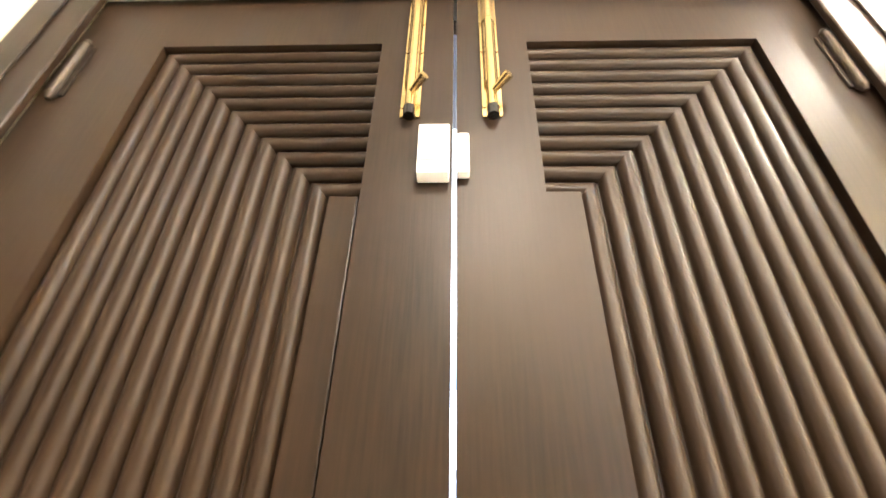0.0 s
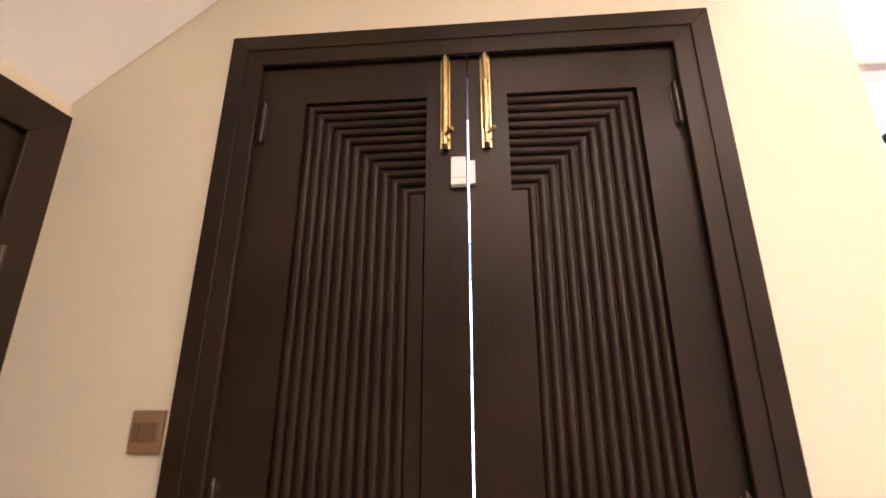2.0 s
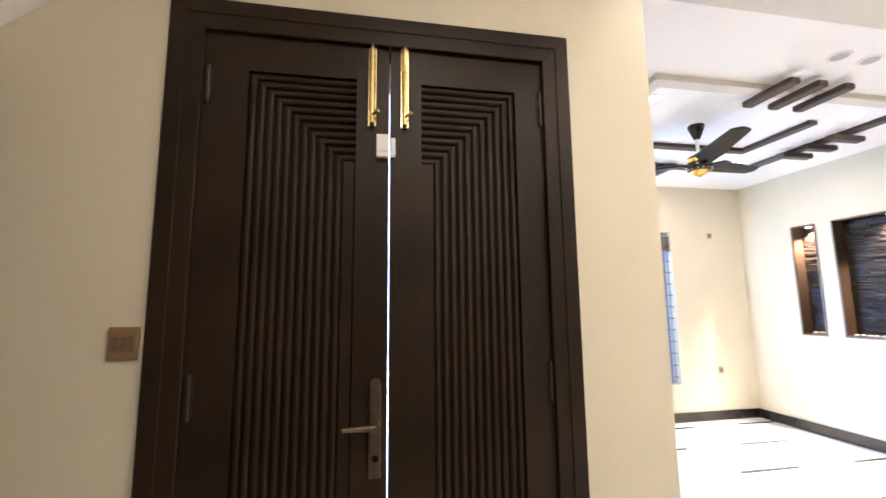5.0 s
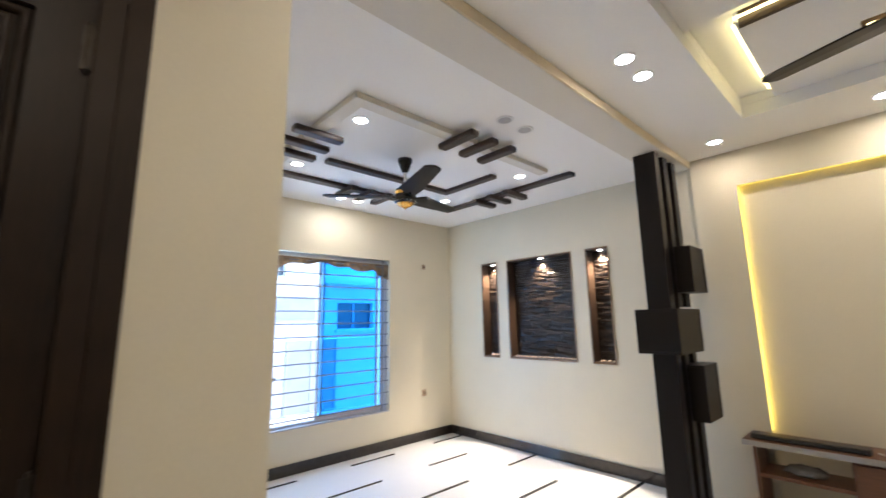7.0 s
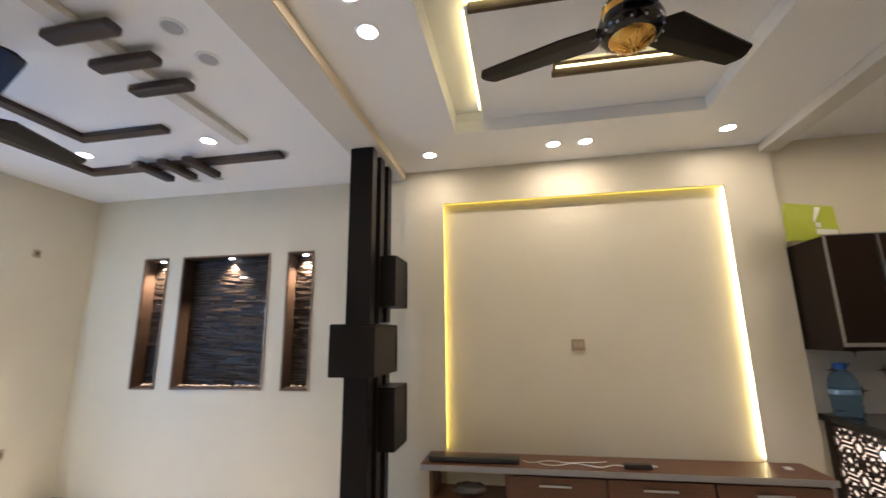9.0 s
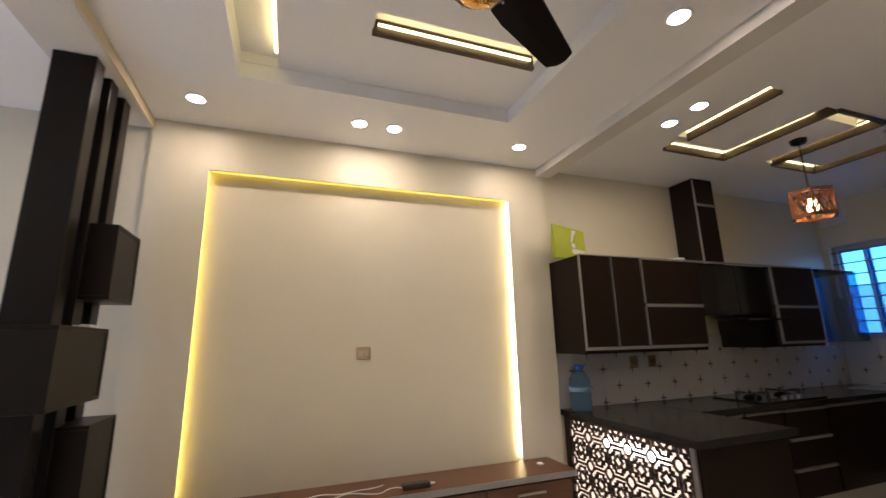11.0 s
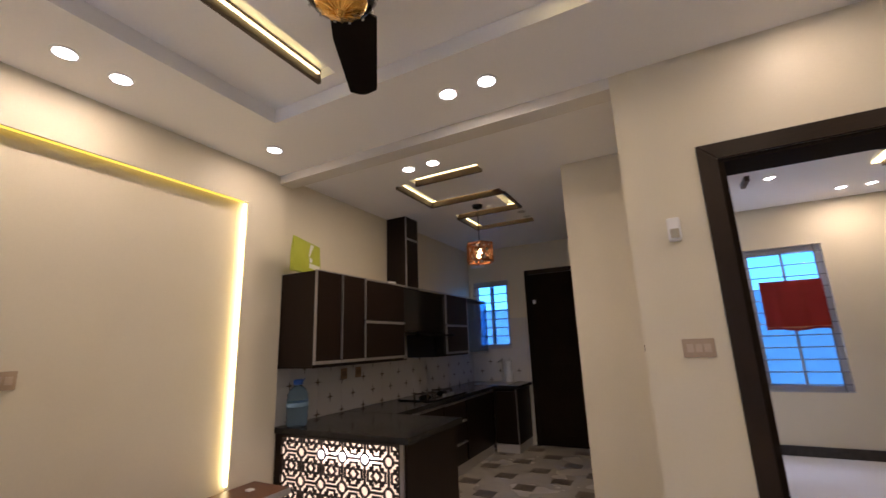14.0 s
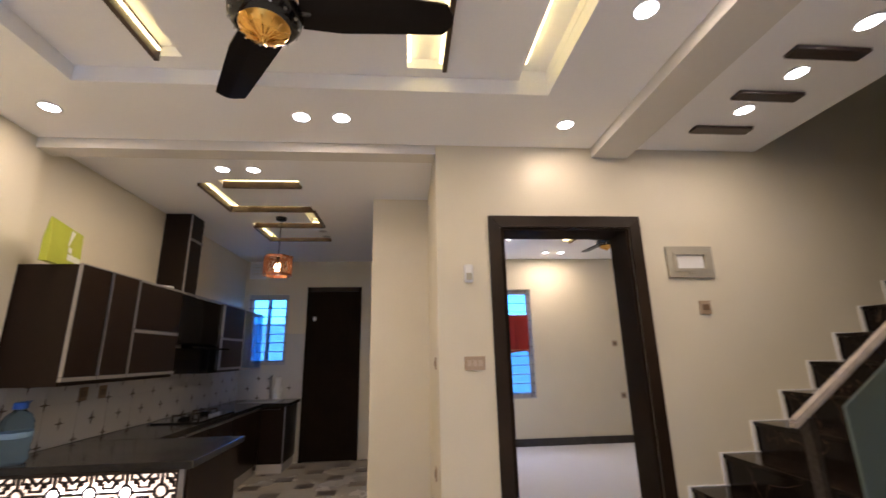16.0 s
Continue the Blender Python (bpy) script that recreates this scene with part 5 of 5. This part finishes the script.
for y in (-3.52, -3.60, -3.68):
    part("knob", lathe([(0.018, 0.9175), (0.018, 0.94), (0.012, 0.944)], 5.115, y, 16), STEEL, hob, smooth=True)

sink = thing("kitchen_sink", 5.12, -4.93, 0.90, "steel sink with rim in the worktop", "sink")
part("rim", plate("z", 0.9055, 0.911, 4.93, 5.36, -5.13, -4.74, [(4.96, 5.33, -5.08, -4.77)]), STEEL, sink)
part("bowl", boxed(4.962, 5.328, -5.078, -4.772, 0.9056, 0.9066), STEEL, sink)
tap = thing("sink_tap", 5.13, -5.16, 0.905, "tall chrome swan-neck tap behind the sink", "tap")
part("column", lathe([(0.026, 0.9055), (0.026, 0.92), (0.014, 0.93), (0.013, 1.17), (0.02, 1.18), (0.012, 1.20)], 5.13, -5.16, 16), STEEL, tap, smooth=True)
part("spout", tubed((5.13, -5.16, 1.17), (5.13, -4.99, 1.15), 0.011, 0.009), STEEL, tap, smooth=True)
part("lever", tubed((5.13, -5.14, 1.0), (5.10, -5.06, 1.03), 0.009, 0.006), STEEL, tap, smooth=True)
jug = thing("plastic_jug", 5.035, -5.14, 0.905, "pale plastic jug standing beside the tap", "jug")
part("jug_body", lathe([(0.042, 0.9055), (0.047, 0.92), (0.046, 1.03), (0.036, 1.08), (0.034, 1.12), (0.038, 1.14)], 5.035, -5.14, 20), WHITE_PLASTIC, jug, smooth=True)
part("jug_handle", tubed((5.0, -5.135, 0.96), (4.978, -5.13, 1.04), 0.007, seg=8), WHITE_PLASTIC, jug, smooth=True)
part("jug_lid", lathe([(0.036, 1.141), (0.039, 1.145), (0.030, 1.165), (0.012, 1.172)], 5.035, -5.14, 20), WHITE_PLASTIC, jug, smooth=True)
for y in (-2.60, -2.78):
    switch_plate("x", 5.548, -1, y, 1.196, 0.07, 0.085, 2, "brown socket plate on the kitchen tiles", BROWN_PLASTIC)
exhaust = thing("exhaust_fan", 5.40, -5.18, 2.42, "white square exhaust fan high on the kitchen wall", "exhaust fan")
part("fan_frame", plate("y", -5.198, -5.165, 5.30, 5.51, 2.42, 2.65, [(5.33, 5.48, 2.45, 2.62)]), WHITE_PLASTIC, exhaust)
for k in range(4):
    part("fan_louvre", boxed(5.33, 5.48, -5.19, -5.172, 2.455 + k * 0.042, 2.485 + k * 0.042), WHITE_PLASTIC, exhaust)

# pendant lamp
pend = thing("pendant_lamp", 4.595, -3.33, 2.66, "hexagonal copper cage pendant lamp with glowing bulb", "pendant lamp")
COPPER = material("copper_cage", (0.26, 0.10, 0.035), 0.4, 0.5, grain=0.4, grain_scale=40)
part("canopy", lathe([(0.02, 2.625), (0.045, 2.635), (0.05, 2.6595)], 4.595, -3.33), BLACK_GLOSS, pend, smooth=True)
part("cord", tubed((4.595, -3.33, 2.30), (4.595, -3.33, 2.63), 0.004, seg=8), BLACK_GLOSS, pend)
part("cage_rim", lathe([(0.110, 2.11), (0.130, 2.11), (0.130, 2.13), (0.110, 2.13)], 4.595, -3.33, 6, True), COPPER, pend)
part("cage_rim", lathe([(0.110, 2.27), (0.130, 2.27), (0.130, 2.29), (0.110, 2.29)], 4.595, -3.33, 6, True), COPPER, pend)
for k in range(6):
    a0, a1 = k * math.pi / 3, (k + 1) * math.pi / 3
    p = [Vector((4.595 + 0.122 * math.cos(a), -3.33 + 0.122 * math.sin(a), 0)) for a in (a0, a1)]
    mid = (p[0] + p[1]) / 2
    up = lambda v, z: (v.x, v.y, z)
    part("cage_bar", tubed(up(p[0], 2.11), up(p[0], 2.29), 0.008, seg=8), COPPER, pend)
    part("cage_bar", tubed(up(p[0], 2.12), up(mid, 2.28), 0.006, seg=8), COPPER, pend)
    part("cage_bar", tubed(up(p[1], 2.12), up(mid, 2.28), 0.006, seg=8), COPPER, pend)
    part("cage_bar", tubed(up(p[0], 2.28), up(mid, 2.12), 0.006, seg=8), COPPER, pend)
    part("cage_bar", tubed(up(p[1], 2.28), up(mid, 2.12), 0.006, seg=8), COPPER, pend)
    part("cage_spoke", tubed(up(p[0], 2.285), (4.595, -3.33, 2.30), 0.005, seg=8), COPPER, pend)
part("bulb_holder", lathe([(0.013, 2.241), (0.016, 2.245), (0.016, 2.29), (0.006, 2.30)], 4.595, -3.33, 16), BLACK_GLOSS, pend, smooth=True)
part("bulb", lathe([(0.006, 2.14), (0.022, 2.155), (0.030, 2.185), (0.024, 2.215), (0.013, 2.23), (0.012, 2.24)], 4.595, -3.33, 16), BULB, pend, smooth=True)
glow = bpy.data.lights.new("pendant_bulb", "POINT")
glow.energy, glow.color, glow.shadow_soft_size = 0.9, (1.0, 0.62, 0.28), 0.03
new("pendant_bulb", glow).location = at(4.595, -3.33, 2.20)

# ---- bedroom ----
RED = material("red_cloth", (0.42, 0.035, 0.025), 0.8, grain=0.3, grain_scale=120, stain=0.2, bump=0.2)


def hanging_cloth(x0, x1, z0, z1, y, folds, depth, droop):
    bm = bmesh.new()
    nx, nz, rows = 60, 10, []
    for i in range(nx + 1):
        u = i / nx
        x = x0 + (x1 - x0) * u
        low = z0 + droop(u)
        rows.append([bm.verts.new((x, y + depth * (0.25 + 0.75 * k / nz) * (math.sin(u * folds * 6.283 + 0.6 * math.sin(u * 17)) + 0.4 * noise.noise(Vector((x * 9, k * 0.4, 0)))), z1 + (low - z1) * k / nz)) for k in range(nz + 1)])
    for a, b in zip(rows, rows[1:]):
        for k in range(nz):
            bm.faces.new((a[k], a[k + 1], b[k + 1], b[k]))
    bmesh.ops.solidify(bm, geom=bm.faces[:], thickness=0.003)
    return bm


cloth = thing("red_towel", 1.87, -5.86, 1.42, "red cloth with pale stripes hung over the window grill", "cloth")
part("cloth", hanging_cloth(1.60, 2.17, 1.415, 1.965, -5.868, 3, 0.012, lambda u: 0.01 * math.sin(u * 9)), RED, cloth, smooth=True)
part("stripe", hanging_cloth(1.602, 2.168, 1.44, 1.452, -5.853, 3, 0.012, lambda u: 0.01 * math.sin(u * 9)), material("pale_stripe", (0.6, 0.3, 0.2), 0.8, grain=0.2), cloth, "pale woven stripe")
ceiling_fan(1.15, -4.02, 2.85, 2.62, (30, 150, 270), 0.60, "gold and black ceiling fan in the bedroom")
tagged(part("bedroom_slot_lip", boxed(1.26, 1.30, -4.75, -4.3, 2.80, 2.849), EDGE_WOOD), "brown wooden lip of a bedroom ceiling slot", "ceiling trim", kind="structure")
tagged(part("bedroom_light_strip", boxed(1.305, 1.36, -4.75, -4.3, 2.835, 2.849), LED_WARM), "warm light strip on the bedroom ceiling", "light strip")
tagged(part("bedroom_slot_lip", boxed(2.30, 2.34, -4.75, -4.5, 2.80, 2.849), EDGE_WOOD), "brown wooden lip of a bedroom ceiling slot", "ceiling trim", kind="structure")
for z in (1.515, 0.755):
    switch_plate("y", -5.90, 1, 0.25 if z > 1 else 0.205, z, 0.08, 0.09, 1, "beige socket plate on the bedroom wall")

# ---- valance at the wide window ----
VAL = material("brown_gold_brocade", (0.07, 0.045, 0.035), 0.7, grain=0.85, grain_scale=14, stain=0.6, stain_scale=9, bump=0.3, tint=(0.46, 0.33, 0.20))
val = thing("window_valance", 3.9, 3.475, 1.9, "brown and gold draped brocade valance over the window", "valance")
part("drape", hanging_cloth(3.14, 4.605, 1.975, 2.045, 3.490, 9, 0.017, lambda u: -0.022 * math.sin(u * 9.4 + 0.5) + 0.012 * math.sin(u * 31) - 0.075 * math.exp(-((u - 0.10) / 0.055) ** 2) - 0.11 * max(u - 0.86, 0) / 0.14), VAL, val, smooth=True)
part("curtain_rod", tubed((3.122, 3.485, 2.047), (4.613, 3.485, 2.047), 0.007, seg=10), STEEL, val)

# ---- outside ----
setting("ground", boxed(-90, 90, -90, 90, -0.35, -0.03), material("paving", (0.35, 0.33, 0.30), 0.8, grain=0.3, grain_scale=12, stain=0.3), "pale paved ground outside", "ground")
HOUSE = material("white_render", (0.80, 0.79, 0.77), 0.8, grain=0.15, grain_scale=20, stain=0.2, stain_scale=0.6)
PANEL_GREY = material("pale_grey_render", (0.40, 0.40, 0.41), 0.7, grain=0.15, grain_scale=20, stain=0.2)
PANE = material("dark_pane", (0.10, 0.12, 0.14), 0.1, grain=0.2)


def house(x0, x1, y0, y1, height, face, storeys, columns, label):
    """face: the y of the side that looks at the place."""
    ob = thing("house", (x0 + x1) / 2, (y0 + y1) / 2, -0.03, label, "house", "neighbouring houses")
    s = -1 if abs(face - y0) < 1e-6 else 1
    holes = []
    for i in range(columns):
        for k in range(storeys):
            cx, cz = x0 + (x1 - x0) * (i + 0.5) / columns, 1.2 + k * 2.8
            if k == 0 and i == 1:
                holes.append((cx - 0.1, cx + 0.5, 2.72, 3.05))
            elif k == 0 and i == 2:
                holes.append((cx - 0.22, cx + 1.02, 1.25, 2.02))
            else:
                holes.append((cx - 0.6, cx + 0.6, cz - 0.2, cz + 1.0))
    lo, hi = sorted((face, face - s * 0.25))
    part("wall", plate("y", lo, hi, x0, x1, -0.03, height, holes), HOUSE, ob)
    part("core", boxed(x0 + 0.01, x1 - 0.01, min(face - s * 0.4, y1 if s < 0 else y0), max(face - s * 0.4, y1 if s < 0 else y0), -0.03, height - 0.05), HOUSE, ob)
    for a, b, c, d in holes:
        w = part("window", boxed(a, b, *sorted((face - s * 0.18, face - s * 0.22)), c, d), PANE, ob)
        part("sill", boxed(a - 0.08, b + 0.08, *sorted((face + s * 0.1, face - s * 0.02)), c - 0.1, c - 0.02), HOUSE, w)
        part("mullion", boxed((a + b) / 2 - 0.03, (a + b) / 2 + 0.03, *sorted((face - s * 0.14, face - s * 0.175)), c, d), WHITE_ALU, w)
    for k in range(1, storeys + 1):
        part("ledge", boxed(x0 - 0.1, x1 + 0.1, *sorted((face + s * 0.35, face + s * 0.002)), 2.55 + (k - 1) * 2.8, 2.66 + (k - 1) * 2.8), HOUSE, ob)
    part("ledge", boxed(x0, x1 - 2.0, *sorted((face + s * 0.06, face + s * 0.002)), 1.24, 1.30), HOUSE, ob)
    for a, b, c, d in ((x0 + 2.75, x0 + 4.9, 1.53, 2.16), (x0 + 0.4, x0 + 2.3, 1.53, 2.16)):
        band = part("wall_panel", boxed(a, b, *sorted((face + s * 0.03, face + s * 0.002)), c, d, bevel=0.004), PANEL_GREY, ob)
        part("panel_rim", boxed(a - 0.05, b + 0.05, *sorted((face + s * 0.06, face + s * 0.002)), c - 0.06, c - 0.003), WHITE_ALU, band)
    part("drain_pipe", tubed((x1 - 1.9, face + s * 0.07, 0.0), (x1 - 1.9, face + s * 0.07, height), 0.045, seg=10), PANEL_GREY, ob)
    part("parapet", boxed(x0 - 0.1, x1 + 0.1, *sorted((face + s * 0.12, face - s * 0.2)), height, height + 0.5), HOUSE, ob)
    return ob


house(2.5, 9.5, 11.0, 17.0, 6.0, 11.0, 2, 3, "white rendered two-storey house across the street")
house(9.8, 18.0, 11.5, 17.0, 6.4, 11.5, 2, 3, "white rendered two-storey house across the street")
house(-6.0, 2.2, 11.5, 17.0, 5.6, 11.5, 2, 3, "white rendered two-storey house across the street")
setting("wall_boundary_north", boxed(2.3, 12, 6.4, 6.55, -0.03, 1.15), HOUSE, "low white boundary wall outside the window", "wall")
gate = thing("street_gate", 5.1, 6.38, -0.03, "pale grey sheet metal gate in the boundary wall", "gate")
part("gate_leaf", boxed(4.68, 5.57, 6.385, 6.397, 0.0, 1.14, bevel=0.003), PANEL_GREY, gate)
for x in (4.68, 5.11, 5.55):
    part("gate_stile", boxed(x, x + 0.03, 6.37, 6.384, 0.0, 1.14), WHITE_ALU, gate)
meter = thing("meter_post", 4.42, 6.36, -0.03, "slim dark metal post before the boundary wall", "post")
part("post", boxed(4.40, 4.455, 6.33, 6.385, -0.03, 0.55, bevel=0.004), HINGE, meter)
part("post_cap", boxed(4.385, 4.53, 6.325, 6.39, 0.551, 0.585, bevel=0.004), HINGE, meter)
pot = thing("plant_pot", 4.24, 6.47, 1.15, "red-brown clay trough on the boundary wall", "plant pot")
part("trough", boxed(4.10, 4.36, 6.42, 6.53, 1.151, 1.215, bevel=0.008), material("red_clay", (0.22, 0.06, 0.04), 0.8, grain=0.3, grain_scale=30), pot)
setting("wall_boundary_south", boxed(-4, 10, -8.2, -8.0, -0.03, 2.05), HOUSE, "white boundary wall behind the house", "wall")

# ---- floor pieces ----
for row, y in enumerate((0.715, 1.23, 1.745, 2.26, 2.775, 3.29)):
    for k in range(-1, 7):
        x0 = 3.55 + (0.51 if row % 2 else 0.0) + k * 1.02
        a, b = max(x0, 2.29), min(x0 + 0.495, 5.505)
        if b - a > 0.05 and y > 0.64:
            part("inlay_strip", boxed(a, b, y - 0.014, y + 0.014, 0.1002, 0.1034), FLOOR_DARK, floor_tiles)

# ---- kitchen tiles ----
east_tiles = setting("tiled_splashback", boxed(5.552, 5.5595, -5.198, -1.895, 0.906, 1.40), WALL_TILE, "white tiled splashback with brown star marks", "wall tiles")
south_tiles = setting("tiled_splashback_south", plate("y", -5.1995, -5.192, 4.75, 5.551, 0.906, 1.70, [(4.985, 5.465, 1.315, 1.70)]), WALL_TILE, "white tiled wall with brown star marks round the window", "wall tiles")


def star_mesh(axis):
    bm = bmesh.new()
    ring = []
    for d in (0.0, 0.0012):
        row = []
        for i in range(8):
            r = 0.040 if i % 2 == 0 else 0.0085
            u, v = r * math.cos(i * math.pi / 4), r * math.sin(i * math.pi / 4)
            row.append(bm.verts.new((-d, u, v) if axis == "x" else (u, d, v)))
        ring.append(row)
    bm.faces.new(ring[1])
    for i in range(8):
        bm.faces.new((ring[0][i], ring[0][(i + 1) % 8], ring[1][(i + 1) % 8], ring[1][i]))
    bmesh.ops.recalc_face_normals(bm, faces=bm.faces)
    for v in bm.verts:
        v.co *= UNIT
    mesh = bpy.data.meshes.new("star_mark")
    bm.to_mesh(mesh)
    bm.free()
    mesh.materials.append(TILE_MARK)
    return mesh


star_x, star_y = star_mesh("x"), star_mesh("y")


def put(mesh, name, x, y, z, parent):
    ob = new(name, mesh)
    ob.parent = parent
    ob.location = at(x, y, z)
    return ob


TW, TH = 0.270, 0.23
for k in range(15):
    for r in range(2):
        y1, z0 = -1.895 - k * TW + 0.122, 0.92 + r * TH
        a, b2 = max(y1 - TW, -5.19), min(y1, -1.897)
        lo_z = 0.907 if r == 0 else z0
        if b2 - a > 0.02:
            part("tile", boxed(5.548, 5.5515, a + 0.0012, b2 - 0.0012, lo_z + 0.0012, z0 + TH - 0.0012), WALL_TILE, east_tiles)
        if b2 - a > 0.15 and z0 + TH / 2 < 1.4:
            put(star_x, "star_mark", 5.5478, (a + b2) / 2, z0 + TH / 2, east_tiles)
        if a > -5.15:
            put(star_x, "star_mark", 5.5478, a, z0 + 0.004, east_tiles)
for k in range(3):
    for r in range(4):
        x1, z0 = 5.547 - k * 0.254, 0.92 + r * TH
        a, b2, c2, d2 = max(x1 - 0.254, 4.752), x1, 0.907 if r == 0 else z0, min(z0 + TH, 1.698)
        if d2 > 1.32 and b2 > 4.99:
            if c2 < 1.31:
                d2 = 1.313
            elif a < 4.9:
                b2 = 4.983
            else:
                continue
        part("tile", boxed(a + 0.0012, b2 - 0.0012, -5.192, -5.1885, c2 + 0.0012, d2 - 0.0012), WALL_TILE, south_tiles)
        if d2 - c2 > 0.2 and b2 - a > 0.2:
            put(star_y, "star_mark", (a + b2) / 2, -5.1883, z0 + TH / 2, south_tiles)
        if a > 4.8 and z0 < 1.3 or a < 4.76:
            put(star_y, "star_mark", max(a, 4.79), -5.1883, z0 + 0.004, south_tiles)
kitchen_floor = bpy.data.objects["floor_kitchen"]
for i in range(8):
    for j in range(13):
        if (i + j) % 2 == 0:
            x, y = 3.40 + i * 0.26, -2.10 - j * 0.26
            if x > 3.78 or y > -2.75:
                part("inset_tile", boxed(x - 0.085, x + 0.085, y - 0.072, y + 0.072, KFLOOR + 0.0003, KFLOOR + 0.0035), KITCHEN_INSET, kitchen_floor)
